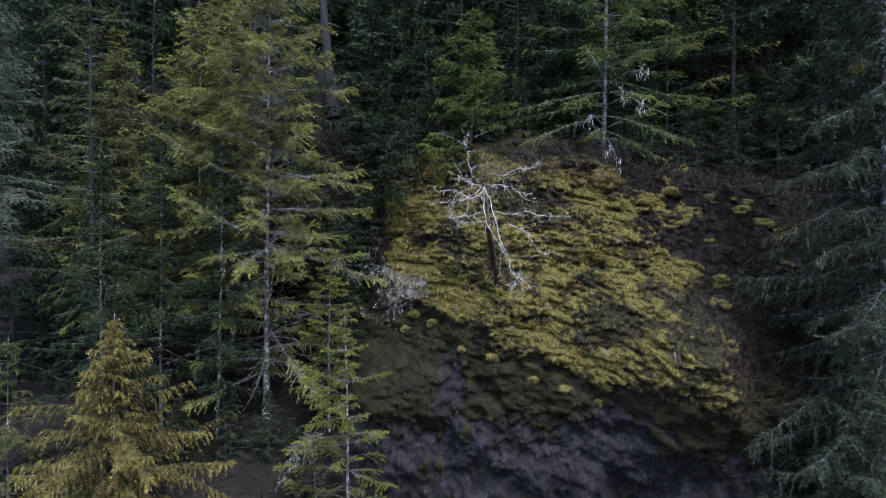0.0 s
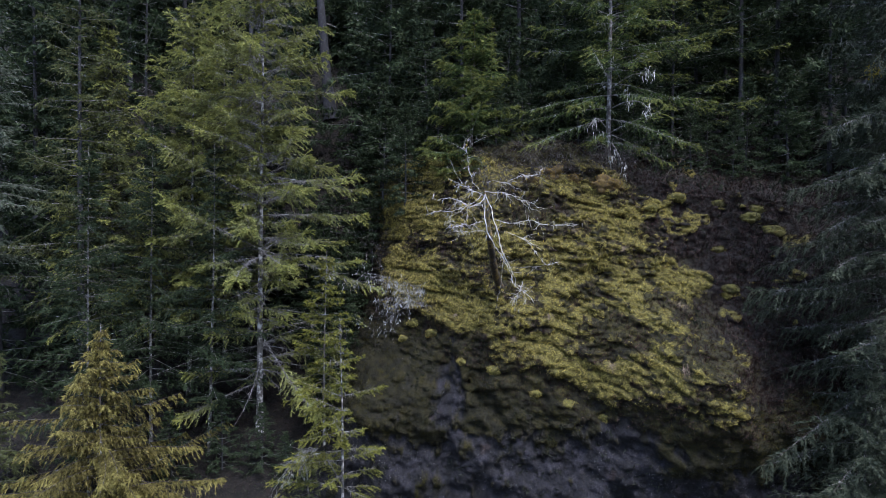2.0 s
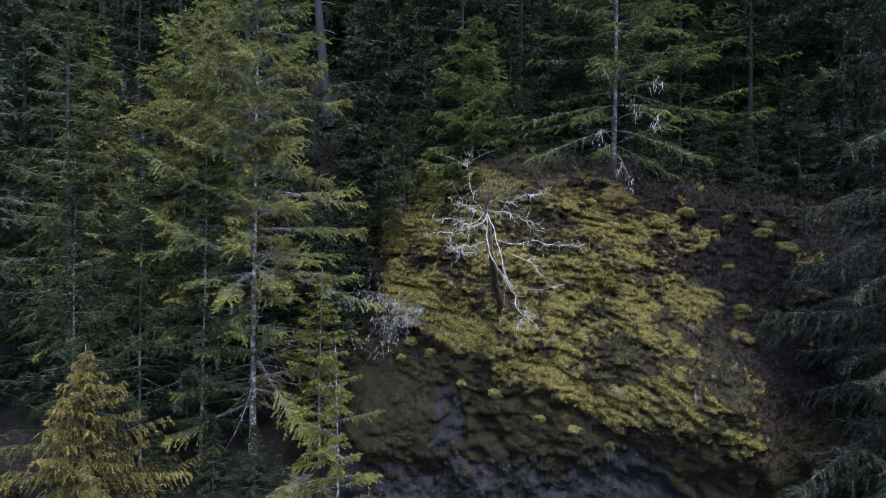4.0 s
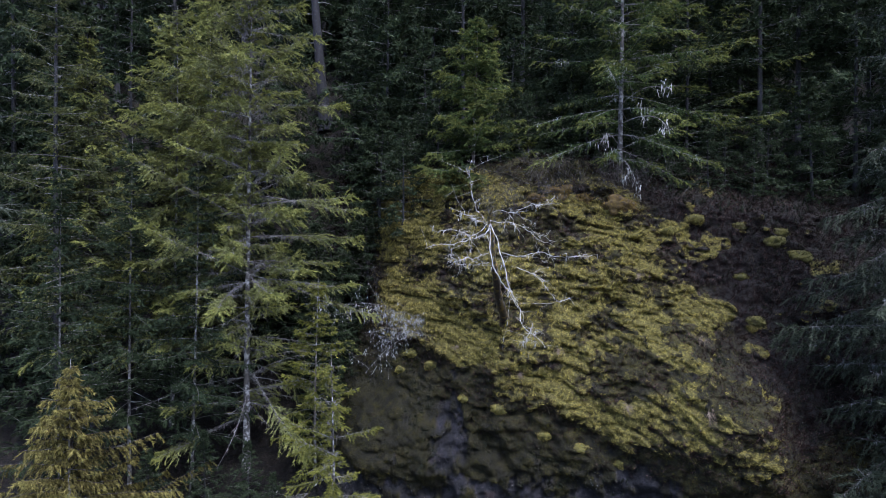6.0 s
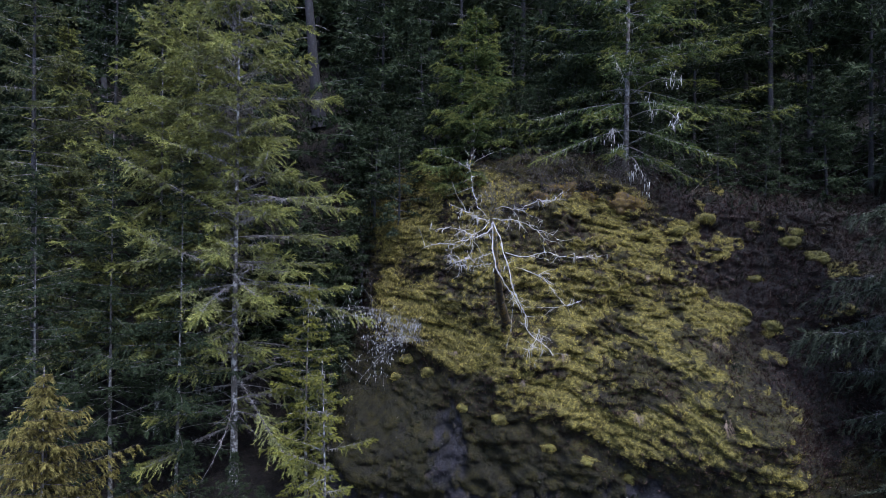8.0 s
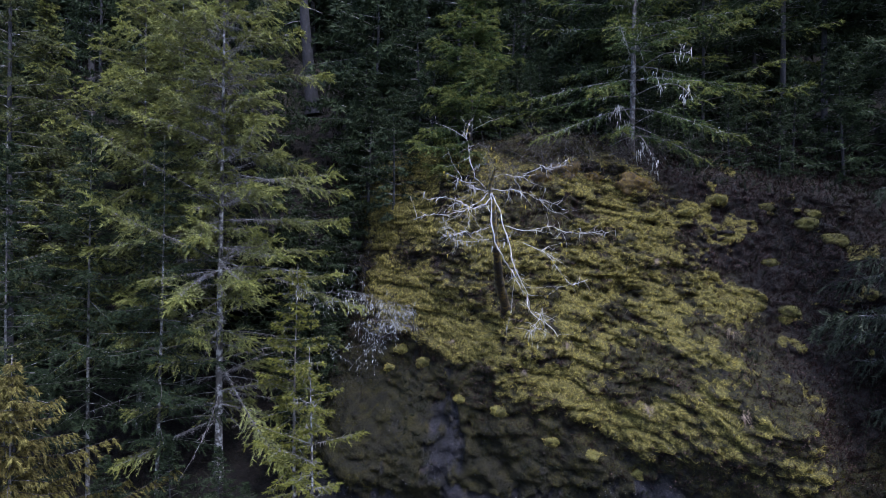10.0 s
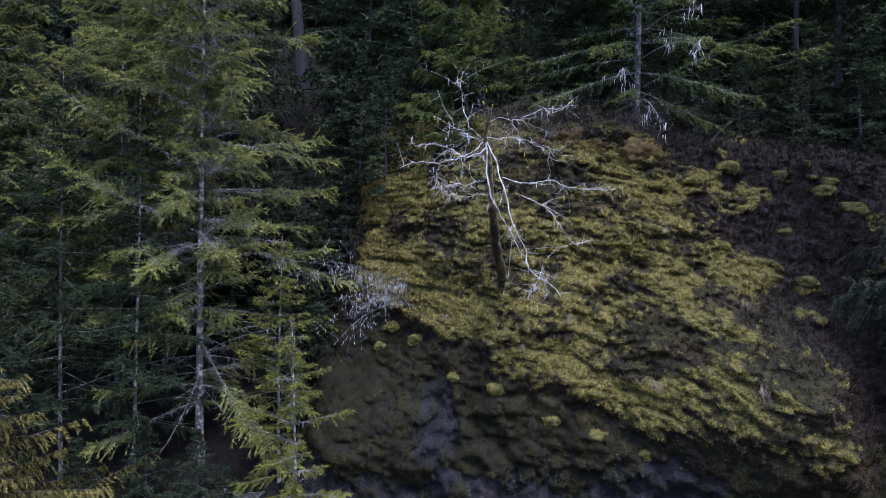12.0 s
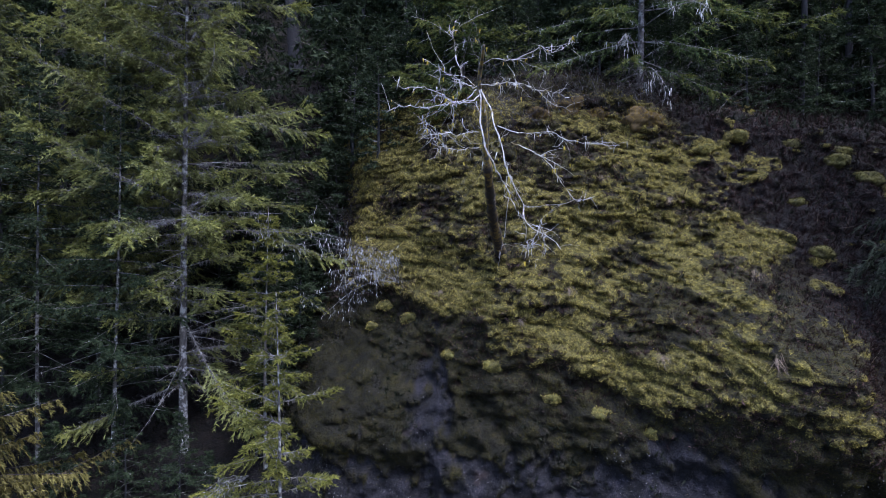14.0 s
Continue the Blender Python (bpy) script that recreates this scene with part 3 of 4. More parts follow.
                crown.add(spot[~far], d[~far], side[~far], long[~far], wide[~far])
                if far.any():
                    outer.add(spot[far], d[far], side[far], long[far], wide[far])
            if lichen and (dead or r.random() < lichen):
                c = int(beardy * (0.22 if dead else 1.0) * r.integers(4, 12) * size / 2) + 2
                tt = r.uniform(0.1, 0.85, c)
                b0 = np.stack([np.interp(tt, s, path[:, w]) for w in range(3)], 1)
                down = unit(r.normal(0, 0.16, (c, 3)) + np.array([0, 0, -1.0]))
                beard.add(b0, down, unit(np.cross(down, r.normal(0, 1, (c, 3)))), r.uniform(0.05, 0.24, c), r.uniform(0.010, 0.028, c))
                c, b0 = 2 * c, np.repeat(b0, 2, 0)
                twig = unit(r.normal(0, 0.8, (2 * c, 3)) + 0.4 * along - np.array([0, 0, 0.35]))
                beard.add(np.repeat(b0, 2, 0), twig, unit(np.cross(twig, r.normal(0, 1, (2 * c, 3)))), r.uniform(0.08, 0.42, 2 * c), np.full(2 * c, 0.009))
        q += whorl / height * r.uniform(0.7, 1.3) * (1.15 - 0.5 * q)
    part("trunk", trunk.mesh("trunk"), bark, root)
    if not split:
        tagged(part("limbwork", limbs.mesh("limbwork"), limb_bark or LIMB, root), kind="stuff")
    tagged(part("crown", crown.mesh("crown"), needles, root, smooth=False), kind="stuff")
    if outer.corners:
        tagged(part("lit_tips", outer.mesh("lit_tips"), tips, root, "yellow-green outer tips, toned lighter as if lit", smooth=False), kind="stuff")
    if beard.corners:
        tagged(part("hanging_lichen", beard.mesh("hanging_lichen"), lichen_mat or LICHEN_DIM, root, "grey beard lichen", smooth=False), kind="stuff")
    return root


def planted(x, y, sink=0.3):
    return (x, y, foot(x, y) - sink)


# the tall lichened fir and its neighbours on the slope beside the bluff
conifer("fir_tree", "tall fir with a grey lichened trunk and yellow-green tips", (-11.25, 6.9, -5.6), 24.4, 5.3, FIR_LIGHT, LICHEN_BARK, 11,
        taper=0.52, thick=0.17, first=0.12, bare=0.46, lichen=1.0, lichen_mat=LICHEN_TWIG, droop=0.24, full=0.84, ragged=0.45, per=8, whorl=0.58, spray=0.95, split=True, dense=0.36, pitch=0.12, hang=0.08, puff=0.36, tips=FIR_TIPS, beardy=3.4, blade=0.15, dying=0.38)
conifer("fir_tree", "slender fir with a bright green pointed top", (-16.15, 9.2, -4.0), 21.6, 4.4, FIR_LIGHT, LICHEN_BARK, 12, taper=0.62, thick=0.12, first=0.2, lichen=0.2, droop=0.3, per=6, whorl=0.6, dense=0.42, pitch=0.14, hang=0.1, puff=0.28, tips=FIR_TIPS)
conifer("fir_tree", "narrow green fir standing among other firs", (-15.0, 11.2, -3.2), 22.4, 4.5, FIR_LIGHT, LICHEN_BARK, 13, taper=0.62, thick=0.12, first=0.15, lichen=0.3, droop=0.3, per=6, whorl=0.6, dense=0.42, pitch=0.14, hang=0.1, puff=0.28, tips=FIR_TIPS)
conifer("fir_tree", "thin-topped fir with a pale bare trunk", (-20.4, 9.2, -3.8), 20.0, 3.8, FIR, BARK_DARK, 14, first=0.2, lichen=0.2, droop=0.3, thick=0.1, per=7, whorl=0.5, tips=FIR_TIPS)
conifer("fir_tree", "tall dark fir with sparse upper branches", (-21.2, 7.6, -4.5), 27.0, 3.8, FIR, BARK_DARK, 15, first=0.2, lichen=0.3, full=0.7)
# the next three wear the shade-toned needles to keep this corner dim
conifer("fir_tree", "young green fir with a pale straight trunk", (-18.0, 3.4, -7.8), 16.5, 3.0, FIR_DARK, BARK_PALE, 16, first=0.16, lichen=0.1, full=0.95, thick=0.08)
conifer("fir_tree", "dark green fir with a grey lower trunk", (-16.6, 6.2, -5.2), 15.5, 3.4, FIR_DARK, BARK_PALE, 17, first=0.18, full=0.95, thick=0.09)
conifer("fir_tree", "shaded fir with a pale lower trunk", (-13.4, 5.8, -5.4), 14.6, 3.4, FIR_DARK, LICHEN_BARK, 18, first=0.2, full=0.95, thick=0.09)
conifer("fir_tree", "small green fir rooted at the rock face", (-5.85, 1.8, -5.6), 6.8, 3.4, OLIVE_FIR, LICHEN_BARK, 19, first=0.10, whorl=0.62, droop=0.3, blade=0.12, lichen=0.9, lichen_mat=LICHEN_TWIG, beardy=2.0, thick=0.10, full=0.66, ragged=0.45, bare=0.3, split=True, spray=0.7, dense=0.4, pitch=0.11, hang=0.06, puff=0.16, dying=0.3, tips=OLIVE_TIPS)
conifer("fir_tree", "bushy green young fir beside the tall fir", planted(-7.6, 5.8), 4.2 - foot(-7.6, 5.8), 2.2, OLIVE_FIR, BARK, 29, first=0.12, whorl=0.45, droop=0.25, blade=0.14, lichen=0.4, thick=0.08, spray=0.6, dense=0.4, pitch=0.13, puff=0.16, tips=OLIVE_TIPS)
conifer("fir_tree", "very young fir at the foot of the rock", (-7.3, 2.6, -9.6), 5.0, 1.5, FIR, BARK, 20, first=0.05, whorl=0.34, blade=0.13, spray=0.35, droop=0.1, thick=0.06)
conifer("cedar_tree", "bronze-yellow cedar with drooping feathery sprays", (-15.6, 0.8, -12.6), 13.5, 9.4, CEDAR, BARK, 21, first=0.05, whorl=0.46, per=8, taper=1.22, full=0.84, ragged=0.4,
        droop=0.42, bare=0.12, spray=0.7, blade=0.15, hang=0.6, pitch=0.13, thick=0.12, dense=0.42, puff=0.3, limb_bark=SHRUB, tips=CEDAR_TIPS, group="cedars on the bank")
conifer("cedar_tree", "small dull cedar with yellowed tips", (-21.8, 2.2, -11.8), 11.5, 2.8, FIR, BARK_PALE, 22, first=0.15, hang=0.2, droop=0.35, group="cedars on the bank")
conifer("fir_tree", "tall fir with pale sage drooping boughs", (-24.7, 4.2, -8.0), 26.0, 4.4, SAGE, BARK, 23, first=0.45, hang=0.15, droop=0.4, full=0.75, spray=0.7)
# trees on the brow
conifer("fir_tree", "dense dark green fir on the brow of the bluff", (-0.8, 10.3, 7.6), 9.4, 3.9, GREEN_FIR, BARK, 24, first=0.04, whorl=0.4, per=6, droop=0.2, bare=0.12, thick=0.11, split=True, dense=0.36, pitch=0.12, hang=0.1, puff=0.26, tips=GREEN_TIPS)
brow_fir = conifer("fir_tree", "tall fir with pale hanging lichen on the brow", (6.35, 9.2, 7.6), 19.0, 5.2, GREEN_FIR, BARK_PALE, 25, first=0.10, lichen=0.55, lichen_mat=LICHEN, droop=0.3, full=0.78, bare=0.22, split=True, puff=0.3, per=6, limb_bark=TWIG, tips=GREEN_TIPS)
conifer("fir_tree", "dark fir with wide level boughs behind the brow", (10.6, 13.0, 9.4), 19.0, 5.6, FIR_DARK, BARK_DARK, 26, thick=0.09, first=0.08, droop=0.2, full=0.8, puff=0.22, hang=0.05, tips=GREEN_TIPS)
# the lichen-grey tree at the edge of the slope
grey_fir = conifer("fir_tree", "old fir with thin lichen-grey boughs", (15.5, 0.3, -3.0), 25.0, 5.0, FIR_GREY, LICHEN_BARK, 27, first=0.03, lichen=1.0, beardy=2.2, droop=0.42, bare=0.2, full=0.9, ragged=0.45, per=9, hang=0.35, dense=0.44, puff=0.5, blade=0.15, spray=1.0, limb_bark=SHRUB)
conifer("fir_tree", "dull green fir with drooping boughs low on the slope", (13.4, -1.6, -9.0), 9.5, 4.4, FIR_GREY, BARK_DARK, 28, first=0.05, lichen=0.3, droop=0.35, full=0.85, hang=0.25, per=7, whorl=0.5, puff=0.45, bare=0.1, limb_bark=SHRUB)

# the dark wood behind, shade toned into its needles: a few trees built once and repeated
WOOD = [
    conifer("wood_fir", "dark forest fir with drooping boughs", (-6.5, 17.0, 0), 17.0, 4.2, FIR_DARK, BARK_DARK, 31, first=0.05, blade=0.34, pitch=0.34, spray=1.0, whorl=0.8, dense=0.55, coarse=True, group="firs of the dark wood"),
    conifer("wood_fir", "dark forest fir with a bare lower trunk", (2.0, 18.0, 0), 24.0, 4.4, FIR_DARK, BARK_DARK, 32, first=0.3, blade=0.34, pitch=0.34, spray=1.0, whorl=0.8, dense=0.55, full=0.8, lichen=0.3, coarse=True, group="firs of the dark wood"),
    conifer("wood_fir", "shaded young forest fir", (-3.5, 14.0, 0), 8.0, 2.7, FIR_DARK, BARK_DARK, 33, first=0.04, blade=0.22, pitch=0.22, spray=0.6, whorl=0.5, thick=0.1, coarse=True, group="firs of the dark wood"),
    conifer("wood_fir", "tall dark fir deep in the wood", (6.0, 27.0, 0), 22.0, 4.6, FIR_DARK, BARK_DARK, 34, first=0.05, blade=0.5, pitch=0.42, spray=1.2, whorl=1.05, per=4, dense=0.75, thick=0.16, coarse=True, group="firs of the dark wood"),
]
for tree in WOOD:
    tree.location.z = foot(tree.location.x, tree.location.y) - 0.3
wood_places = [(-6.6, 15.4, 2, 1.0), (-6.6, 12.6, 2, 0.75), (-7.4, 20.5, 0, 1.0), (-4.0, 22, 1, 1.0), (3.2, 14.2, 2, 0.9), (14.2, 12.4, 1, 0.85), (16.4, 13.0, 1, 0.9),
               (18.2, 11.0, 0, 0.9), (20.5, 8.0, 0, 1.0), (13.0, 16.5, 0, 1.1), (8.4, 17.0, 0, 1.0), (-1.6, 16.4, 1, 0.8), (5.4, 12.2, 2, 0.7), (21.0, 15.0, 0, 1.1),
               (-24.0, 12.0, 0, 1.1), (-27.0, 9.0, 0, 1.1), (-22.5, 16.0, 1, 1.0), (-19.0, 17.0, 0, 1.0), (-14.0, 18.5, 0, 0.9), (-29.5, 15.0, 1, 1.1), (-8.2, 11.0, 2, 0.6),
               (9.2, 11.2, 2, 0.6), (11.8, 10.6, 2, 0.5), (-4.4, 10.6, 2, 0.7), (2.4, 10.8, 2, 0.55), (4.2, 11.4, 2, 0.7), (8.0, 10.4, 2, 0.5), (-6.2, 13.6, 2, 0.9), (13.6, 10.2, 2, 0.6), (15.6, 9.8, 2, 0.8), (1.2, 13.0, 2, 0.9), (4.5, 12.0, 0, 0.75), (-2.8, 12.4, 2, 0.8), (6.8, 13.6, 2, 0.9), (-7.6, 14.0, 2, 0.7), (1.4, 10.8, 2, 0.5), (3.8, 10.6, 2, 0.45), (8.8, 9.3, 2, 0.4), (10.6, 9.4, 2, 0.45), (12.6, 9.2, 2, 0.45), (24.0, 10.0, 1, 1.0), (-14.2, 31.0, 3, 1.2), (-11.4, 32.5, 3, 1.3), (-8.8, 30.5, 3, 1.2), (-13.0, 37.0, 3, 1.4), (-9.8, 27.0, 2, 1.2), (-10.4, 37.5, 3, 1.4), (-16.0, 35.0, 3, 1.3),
               # the four small firs with y under 5 are added to shade the bank
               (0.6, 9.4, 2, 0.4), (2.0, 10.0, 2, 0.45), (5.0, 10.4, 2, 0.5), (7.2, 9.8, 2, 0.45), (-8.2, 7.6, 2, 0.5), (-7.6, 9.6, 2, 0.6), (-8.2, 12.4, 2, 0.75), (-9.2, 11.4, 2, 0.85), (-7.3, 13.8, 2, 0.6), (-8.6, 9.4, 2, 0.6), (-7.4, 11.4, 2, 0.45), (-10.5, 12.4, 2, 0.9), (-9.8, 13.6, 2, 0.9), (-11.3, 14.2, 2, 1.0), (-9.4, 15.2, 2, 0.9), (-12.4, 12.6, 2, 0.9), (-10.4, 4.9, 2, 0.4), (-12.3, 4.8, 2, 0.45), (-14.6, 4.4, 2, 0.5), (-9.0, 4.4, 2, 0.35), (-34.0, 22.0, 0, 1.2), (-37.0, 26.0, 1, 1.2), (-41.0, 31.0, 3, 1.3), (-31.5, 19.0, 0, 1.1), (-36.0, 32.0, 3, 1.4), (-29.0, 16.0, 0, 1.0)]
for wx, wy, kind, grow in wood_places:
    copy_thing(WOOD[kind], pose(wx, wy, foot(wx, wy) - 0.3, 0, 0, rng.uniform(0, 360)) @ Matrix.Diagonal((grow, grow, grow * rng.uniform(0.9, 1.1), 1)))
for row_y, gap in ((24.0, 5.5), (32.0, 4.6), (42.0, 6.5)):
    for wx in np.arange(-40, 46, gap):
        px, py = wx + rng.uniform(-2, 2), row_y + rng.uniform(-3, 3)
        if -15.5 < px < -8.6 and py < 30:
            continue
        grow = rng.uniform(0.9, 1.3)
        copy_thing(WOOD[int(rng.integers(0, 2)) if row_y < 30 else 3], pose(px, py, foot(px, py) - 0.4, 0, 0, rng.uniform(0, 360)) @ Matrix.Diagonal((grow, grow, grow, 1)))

# a bare old trunk that rises out of the wood
old = tagged(new("bare_tree"), "tall bare dark tree trunk with broken stubs", "tree")
old.location = (-12.1, 24.0, foot(-12.1, 24.0) - 0.5)
hh = np.linspace(0, 1, 12)
part("trunk", Tubes().add(np.stack([-1.3 * hh**0.8, 0 * hh, 15 * hh], 1), 0.44 * (1 - 0.55 * hh) * (1 + 0.5 * np.exp(-14 * hh)), 12).mesh("trunk"), OLD_BARK, old)
for hz, turn, reach in ((6.5, 170, 2.2), (7.4, 20, 1.3), (8.6, 185, 2.6), (9.4, 340, 1.5), (10.6, 150, 1.8)):
    a = radians(turn)
    s = np.linspace(0, 1, 6)[:, None]
    start = np.array([-1.3 * (hz / 15) ** 0.8, 0, hz])
    part("branch_stub", Tubes().add(start + reach * (s * np.array([math.cos(a), math.sin(a), 0.25]) - s**2 * np.array([0, 0, 0.45])), np.linspace(0.06, 0.012, 6), 5).mesh("branch_stub"), TWIG, old)


# ---- bare and dead wood ----
def twigs(tubes, path, r, count, size, thick, fall=0.15, depth=1, sites=None):
    """Side twigs along a path, forking once or twice; the tips are noted in sites."""
    for _ in range(count):
        k = r.uniform(0.18, 1.0)
        i = min(int(k * (len(path) - 1)), len(path) - 2)
        start = path[i] + (path[i + 1] - path[i]) * r.random()
        way = unit(unit(path[i + 1] - path[i]) * 0.6 + r.normal(0, 0.62, 3) - np.array([0, 0, fall]))
        n = 6
        s = np.linspace(0, 1, n)[:, None]
        length = size * r.uniform(0.4, 1.25)
        own = start + length * (way * s + r.normal(0, 0.30, 3) * s**2 + np.cumsum(r.normal(0, 0.035, (n, 3)), 0))
        tubes.add(own, thick * np.linspace(1, 0.3, n), 4)
        if sites is not None:
            sites.extend(own[2:])
        if depth:
            twigs(tubes, own, r, 3, size * 0.5, thick * 0.6, fall, depth - 1, sites)


def beards(name, sites, r, material, parent, label, count, length, width):
    sites = np.asarray(sites)
    b0 = sites[r.integers(0, len(sites), count)]
    down = unit(r.normal(0, 0.2, (count, 3)) + np.array([0, 0, -1.0]))
    b = Blades()
    b.add(b0, down, unit(np.cross(down, r.normal(0, 1, (count, 3)))), r.uniform(*length, count), r.uniform(*width, count))
    return tagged(part(name, b.mesh(name), material, parent, label, smooth=False), kind="stuff")


# the bleached dead tree that leans out from the bluff
snag = tagged(new("dead_tree"), "bleached leafless dead tree leaning out from the mossy bluff", "tree")
sr = np.random.default_rng(5)
stem = curve([(0.84, 4.25, 2.2), (0.55, 2.1, 3.33), (0.44, 0.3, 4.16), (0.35, -0.9, 4.95), (0.31, -1.8, 5.66), (0.21, -2.6, 6.11), (0.28, -3.5, 6.32), (0.34, -4.4, 6.40)], 30)
part("lower_trunk", Tubes().add(stem[:17], np.linspace(0.19, 0.11, 17) * (1 + 0.15 * np.sin(np.arange(17) * 1.7)), 10).mesh("lower_trunk"), MOSSY_BARK, snag, "moss-blackened lower trunk")
part("upper_trunk", Tubes().add(stem[16:], np.linspace(0.09, 0.025, 14), 9).mesh("upper_trunk"), SNAG_TOP, snag, "pale lichened upper trunk with yellow moss")
SNAG_LIMBS = (
    (0.052, [(0.27, -2.6, 5.99), (0.67, -3.2, 5.01), (1.01, -3.4, 4.05), (1.30, -3.3, 3.70), (1.43, -3.8, 3.14), (1.75, -4.2, 2.92), (2.02, -4.5, 2.66)]),
    (0.030, [(1.43, -3.8, 3.14), (1.38, -3.85, 2.92), (1.19, -3.85, 2.45)]),
    (0.044, [(0.22, -2.7, 5.96), (0.19, -2.9, 5.31), (0.25, -3.0, 4.81), (0.45, -2.6, 4.23), (0.74, -2.0, 3.86), (0.93, -1.5, 3.39), (1.19, -0.5, 2.51)]),
    (0.034, [(0.18, -2.6, 5.99), (-0.11, -3.0, 5.72), (-0.4, -3.3, 5.65), (-0.72, -3.6, 5.47), (-1.11, -3.8, 5.41), (-1.47, -3.9, 5.38), (-1.55, -3.9, 5.27)]),
    (0.030, [(0.14, -2.7, 5.97), (-0.17, -3.1, 5.63), (-0.5, -3.5, 5.72), (-0.82, -3.8, 5.8), (-1.17, -4.0, 5.72), (-1.29, -4.1, 5.92)]),
    (0.022, [(0.18, -2.7, 6.06), (-0.12, -2.9, 6.16), (-0.47, -3.1, 6.3), (-0.67, -3.3, 6.48)]),
    (0.020, [(0.14, -2.6, 6.12), (-0.13, -2.0, 6.53), (-0.28, -1.0, 7.63), (-0.04, -0.5, 8.08)]),
    (0.018, [(0.28, -3.5, 6.32), (0.82, -3.8, 6.31), (1.4, -3.8, 6.4), (2.05, -3.4, 6.55), (2.2, -3.2, 6.72)]),
    (0.020, [(0.27, -2.7, 6.09), (0.84, -3.1, 6.01), (1.35, -3.5, 5.75), (1.93, -3.9, 5.42)]),
    (0.027, [(0.61, -3.1, 5.15), (1.15, -2.9, 5.0), (1.62, -2.5, 5.17), (2.3, -1.9, 5.03), (3.39, -1.1, 5.06)]),
    (0.026, [(0.9, -3.3, 4.73), (1.38, -3.1, 4.6), (1.88, -2.8, 4.34), (2.49, -2.3, 3.75), (2.94, -2.0, 3.93)]),
    (0.022, [(0.19, -2.6, 5.06), (-0.4, -3.2, 4.87), (-0.72, -3.6, 4.95), (-0.93, -3.8, 5.09)]),
    (0.020, [(0.21, -2.2, 4.79), (-0.6, -2.9, 4.71), (-0.88, -3.2, 4.91), (-1.06, -3.4, 5.08)]),
)
snag_sites = []
for thick0, points in SNAG_LIMBS:
    own = curve(points, 26) + np.cumsum(sr.normal(0, 0.024, (26, 3)), 0)
    limb = part("limb", Tubes().add(own, thick0 * np.linspace(0.38, 0.12, 26) * (1 + 0.32 * sr.normal(0, 1, 26).clip(-1.4, 1.6)), 6).mesh("limb"), DEADWOOD, snag)
    fine = Tubes()
    twigs(fine, own[:20], sr, 4, 0.7, 0.0050, 0.05, 1, snag_sites)
    twigs(fine, own, sr, 20, 0.24, 0.0056, 0.0, 0, snag_sites)
    tagged(part("twig_spray", fine.mesh("twig_spray"), DEADWOOD, limb), kind="stuff")
    snag_sites.extend(own[5:])
fine = Tubes()
twigs(fine, stem[13:], sr, 26, 1.2, 0.0040, 0.0, 1, snag_sites)
tagged(part("twig_spray", fine.mesh("twig_spray"), TWIG, snag), kind="stuff")
beards("hanging_lichen", snag_sites, sr, LICHEN, snag, "pale beard lichen", 120, (0.05, 0.22), (0.010, 0.035))
beards("yellow_moss", np.r_[stem[10:26], np.asarray(snag_sites)[::30]], sr, YELLOW_LICHEN, snag, "yellow moss tufts", 260, (0.04, 0.13), (0.02, 0.05))


def bare_shrub(name, label, base, reach, stems, seed, bark, size=0.7, fall=0.1, lichen=0, lichen_mat=None, thick=0.022, lobes=None, group=""):
    """A leafless shrub: stems that arch out from one foot, with twigs and perhaps beard lichen."""
    r = np.random.default_rng(seed)
    root = tagged(new(name), label, "shrub", group)
    root.location = base
    sites, fine = [], Tubes()
    for i in range(stems):
        tip = np.array(lobes[i % len(lobes)]) * r.uniform(0.7, 1.15) if lobes else np.array([r.normal(0, 0.55), -0.2 + r.normal(0, 0.3), r.uniform(0.5, 1.1)]) * reach
        s = np.linspace(0, 1, 12)[:, None]
        own = s * tip + np.array([0, 0, 0.35 * np.linalg.norm(tip)]) * (s - s**2) + np.cumsum(r.normal(0, 0.02, (12, 3)), 0) * (s > 0)
        stem_ob = part("stem", Tubes().add(own, thick * np.linspace(1, 0.35, 12), 5).mesh("stem"), bark, root)
        sites.extend(own[3:])
        twigs(fine, own, r, 8, size, thick * 0.5, fall, 1, sites)
    tagged(part("twig_spray", fine.mesh("twig_spray"), bark, root), kind="stuff")
    if lichen:
        beards("hanging_lichen", sites, r, lichen_mat or LICHEN, root, "pale beard lichen", lichen, (0.03, 0.15), (0.008, 0.022))
    return root


bare_shrub("lichened_shrub", "leafless shrub hung with pale beard lichen over the rock edge", (-2.9, float(hillside(-2.9, 1.2)[0]), 1.2), 2.0, 10, 41, BARK_PALE, 0.9, 0.35, 1500, LICHEN, 0.012,
           [(-3.2, -4.6, 1.5), (-2.5, -4.0, 2.0), (-1.8, -4.6, 0.3), (-1.0, -4.0, 1.9), (-1.6, -4.7, -0.7), (0.1, -3.2, 1.4), (-2.6, -4.7, 0.6), (-0.9, -4.4, 0.0)])
bare_shrub("lichened_shrub", "drooping dead branches thick with white lichen at the rock foot", (-7.0, 2.6, -4.6), 1.6, 6, 42, BARK_PALE, 0.55, 0.5, 420, LICHEN, 0.018,
           [(-1.0, -2.2, -0.3), (-1.3, -2.2, -1.0), (-0.4, -2.3, 0.5), (-1.2, -2.0, -1.6)])
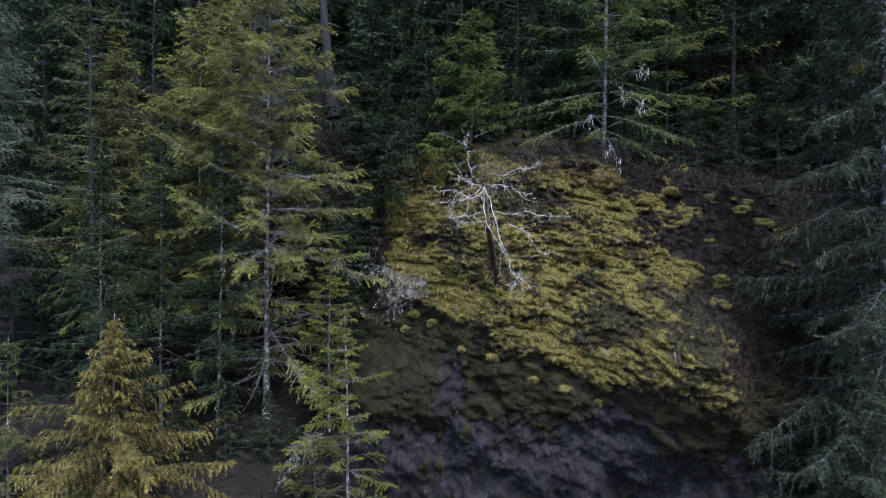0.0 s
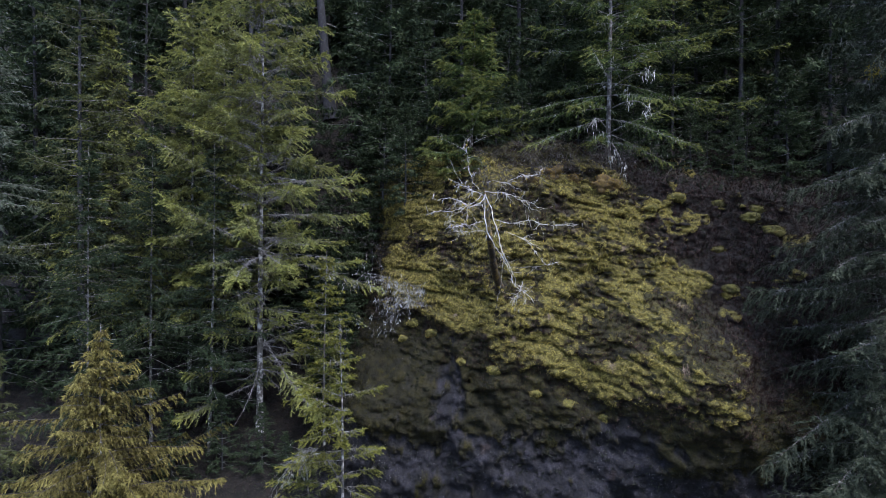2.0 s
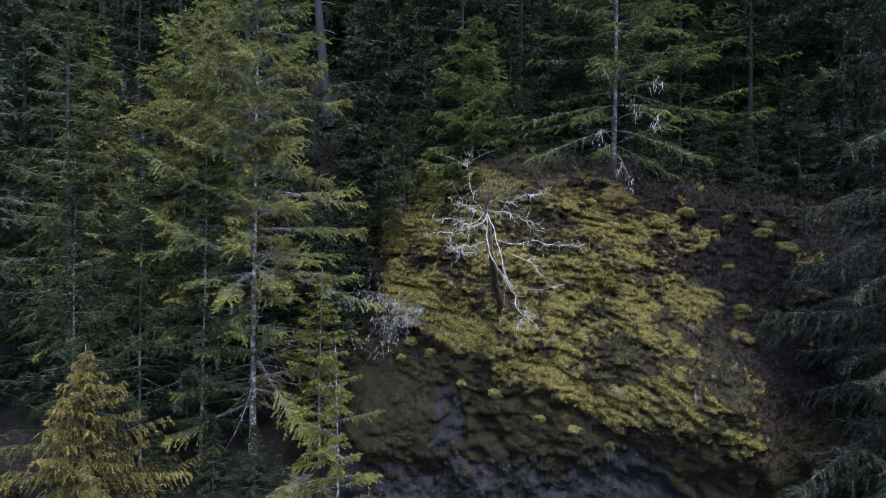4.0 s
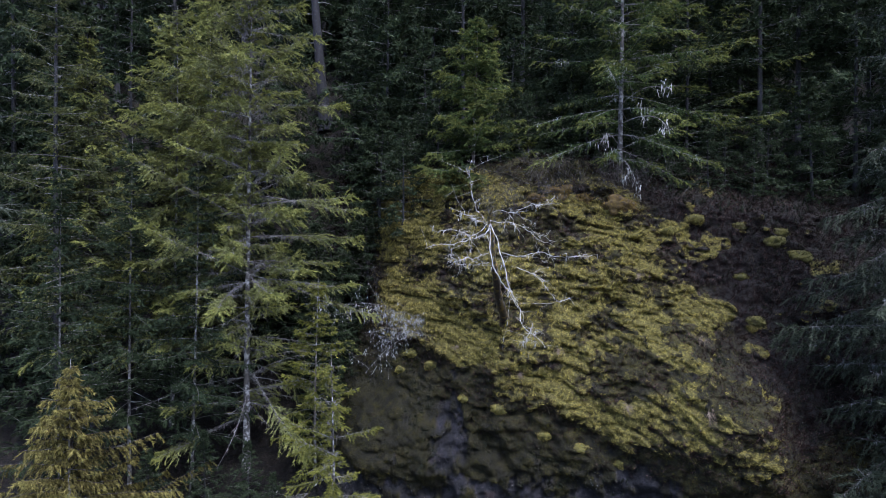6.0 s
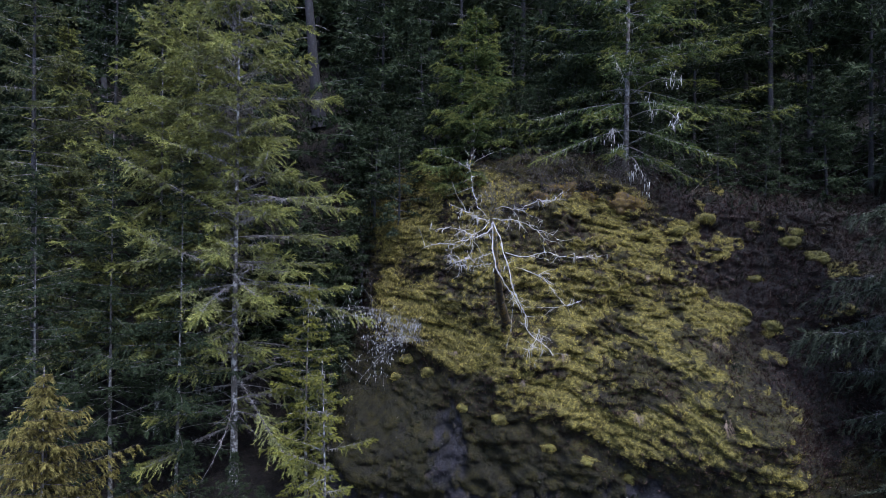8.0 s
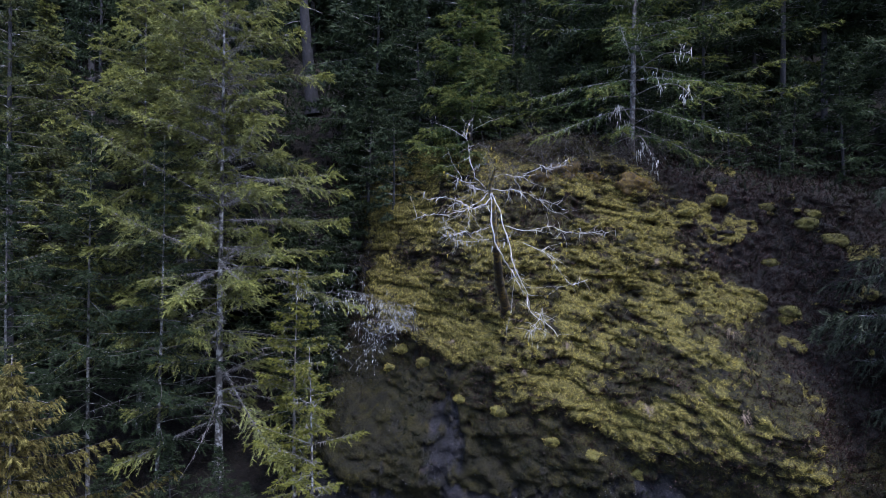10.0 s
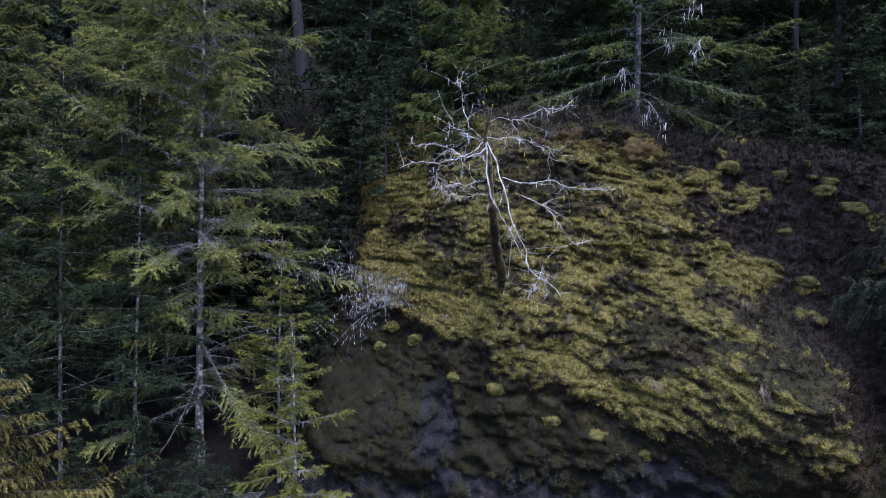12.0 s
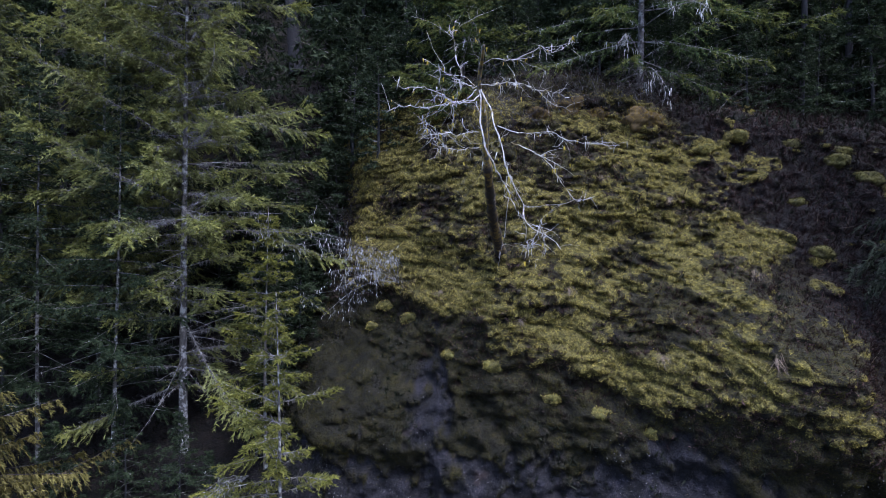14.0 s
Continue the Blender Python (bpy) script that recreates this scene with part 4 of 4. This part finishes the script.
for bx, by, bz, seed in ((3.4, 7.4, 6.9, 43), (4.8, 7.8, 7.2, 44), (6.0, 7.6, 7.2, 45), (2.2, 7.2, 6.6, 46), (7.2, 8.4, 7.3, 47), (1.4, 6.9, 6.5, 62), (0.4, 6.7, 6.2, 63), (2.8, 7.9, 7.6, 64), (4.2, 8.3, 8.0, 65), (5.4, 8.2, 7.8, 66), (8.6, 8.0, 6.9, 67)):
    bare_shrub("bare_shrub", "brown leafless shrub on the brow of the bluff", (bx, by, bz), 2.0, 6, seed, SHRUB, 0.7, 0.05, 30, LICHEN_DIM, 0.013, group="shrubs along the brow")
for bx, by, bz, seed in ((-6.3, 0, 4.4, 48), (-7.0, 0, 6.2, 49), (-5.9, 0, 3.0, 50), (-7.6, 0, 5.0, 51)):
    by = float(hillside(bx, bz)[0])
    bare_shrub("bare_shrub", "thin leafless shrub beside the firs", (bx, by, bz), 2.4, 5, seed, SHRUB, 0.8, 0.05, 20, LICHEN_DIM, 0.012, group="shrubs beside the firs")


# ---- stones and mossy mounds ----
def mound(name, label, x, z, size, seed, material, category, frond, out=0.3, rugged=0.3):
    """A lumpy boulder or cushion, half sunk in the slope."""
    bm = bmesh.new()
    bmesh.ops.create_icosphere(bm, subdivisions=4, radius=1.0)
    off = Vector((seed * 3.1, seed * 1.7, seed * 0.9))
    for v in bm.verts:
        v.co *= 1 + rugged * noise.fractal(v.co * 1.3 + off, 0.9, 2.0, 4)
        v.co = Vector((v.co.x * size[0], v.co.y * size[1], v.co.z * size[2]))
    me = bpy.data.meshes.new(name)
    bm.to_mesh(me)
    bm.free()
    y = float(hillside(np.array([x]), np.array([z]))[0][0])
    ob = part(name, me, material)
    ob.location = (x, y + size[1] * (0.5 - out), z)
    r = np.random.default_rng(seed)
    v = np.array([tuple(w.co) for w in me.vertices])
    n = int(9000 * size[0])
    base = v[r.integers(0, len(v), n)] + r.normal(0, 0.02, (n, 3))
    way = unit(base / np.array(size) + r.normal(0, 0.6, (n, 3)) + np.array([0, 0, 0.4]))
    b = Blades()
    b.add(base - 0.02 * way, way, unit(np.cross(way, r.normal(0, 1, (n, 3)))), r.uniform(0.02, 0.07, n), r.uniform(0.008, 0.018, n))
    tagged(part("fronds", b.mesh("fronds"), frond, ob, smooth=False), kind="stuff")
    return tagged(ob, label, category)


def plain_build(a, b, c):
    def build(nt, bsdf):
        fine, mid = noise_out(nt, 24.0, 6.0, 0.75), noise_out(nt, 4.0, 5.0)
        nt.links.new(mix(nt, ramp(nt, mid, [(0.4, (0, 0, 0)), (0.65, (1, 1, 1))]), mix(nt, fine, a, b), c), bsdf.inputs["Base Color"])
        bsdf.inputs["Roughness"].default_value = 0.9
        bump(nt, bsdf, fine, 0.9, 0.05)
    return build


ORANGE_MOSS = mat("orange_brown_moss", plain_build((0.030, 0.020, 0.005), (0.13, 0.085, 0.015), (0.030, 0.019, 0.006)))
MOSS_MOUND = mat("mound_moss", plain_build((0.04, 0.038, 0.007), (0.16, 0.15, 0.026), (0.04, 0.036, 0.008)))
STONE = mat("dark_stone", plain_build((0.02, 0.02, 0.026), (0.09, 0.09, 0.11), (0.05, 0.05, 0.06)))
mound("mossy_boulder", "rounded boulder under orange-brown moss on the brow", 6.0, 7.1, (0.62, 0.5, 0.42), 3, ORANGE_MOSS, "boulder", MOSS_ORANGE, 0.3, 0.6)
for mx, mz, ms, seed in ((2.2, 7.3, 0.36, 5), (3.3, 7.7, 0.42, 6), (4.5, 7.4, 0.32, 7)):
    mound("mossy_boulder", "small boulder under orange-brown moss behind the dead tree", mx, mz, (ms * 1.2, ms, ms), seed, ORANGE_MOSS, "boulder", MOSS_ORANGE, 0.25, 0.7)
for mx, mz, ms, seed in ((9.2, 6.5, 0.45, 11), (11.1, 6.2, 0.4, 12), (12.3, 5.5, 0.55, 13), (10.6, 4.0, 0.4, 14), (12.9, 5.9, 0.5, 15), (10.6, 2.4, 0.4, 16), (8.0, 6.0, 0.4, 17), (-3.4, 0.3, 0.4, 18), (-3.9, -0.5, 0.35, 19), (13.4, 4.9, 0.6, 20), (2.3, -1.9, 0.3, 21), (3.6, -2.2, 0.34, 22), (0.6, -1.1, 0.36, 23), (-0.8, -0.9, 0.3, 24), (-2.3, 0.0, 0.42, 25), (5.0, -2.6, 0.3, 26)):
    mound("moss_mound", "yellow-green moss cushion on the heath slope", mx, mz, (ms * 0.9, ms * 0.7, ms * 0.5), seed, MOSS_MOUND, "moss", MOSS if mx < 10 else MOSS_BROWN)


# dead boughs with heavy lichen on the brow fir, and a yellow clump high in the grey fir
br = np.random.default_rng(61)
for points in ([(0, 0, 3.6), (0.5, -2.4, 3.5), (0.8, -4.6, 2.9), (0.85, -5.6, 2.3)], [(0, 0, 1.5), (-0.1, -1.8, 1.6), (-0.05, -3.2, 0.9), (0.1, -3.9, 0.2)], [(0, 0, 4.6), (0.9, -2.0, 4.9), (1.5, -3.4, 4.5)], [(0, 0, 2.6), (-0.9, -1.8, 2.8), (-1.4, -2.6, 2.2)]):
    own = curve(points, 14)
    bough = part("dead_bough", Tubes().add(own, np.linspace(0.03, 0.008, 14), 5).mesh("dead_bough"), LIMB, brow_fir)
    fine, sites = Tubes(), list(own[5:])
    twigs(fine, own[4:], br, 8, 0.5, 0.006, 0.3, 1, sites)
    tagged(part("twig_spray", fine.mesh("twig_spray"), TWIG, bough), kind="stuff")
    beards("hanging_lichen", np.r_[np.array(sites), own[9:], own[9:], own[11:], own[11:]], br, LICHEN, bough, "pale beard lichen", 44, (0.08, 0.42), (0.012, 0.045))
n = 90
clump = Blades()
way = unit(br.normal(0, 1, (n, 3)) * (1.2, 0.6, 0.8))
clump.add(np.array([-0.9, 0.4, 16.3]) + br.normal(0, 0.14, (n, 3)), way, unit(np.cross(way, br.normal(0, 1, (n, 3)))), br.uniform(0.15, 0.5, n), br.uniform(0.03, 0.07, n))
tagged(part("yellow_clump", clump.mesh("yellow_clump"), YELLOW_LICHEN, grey_fir, "yellow lichen clump", smooth=False), kind="stuff")
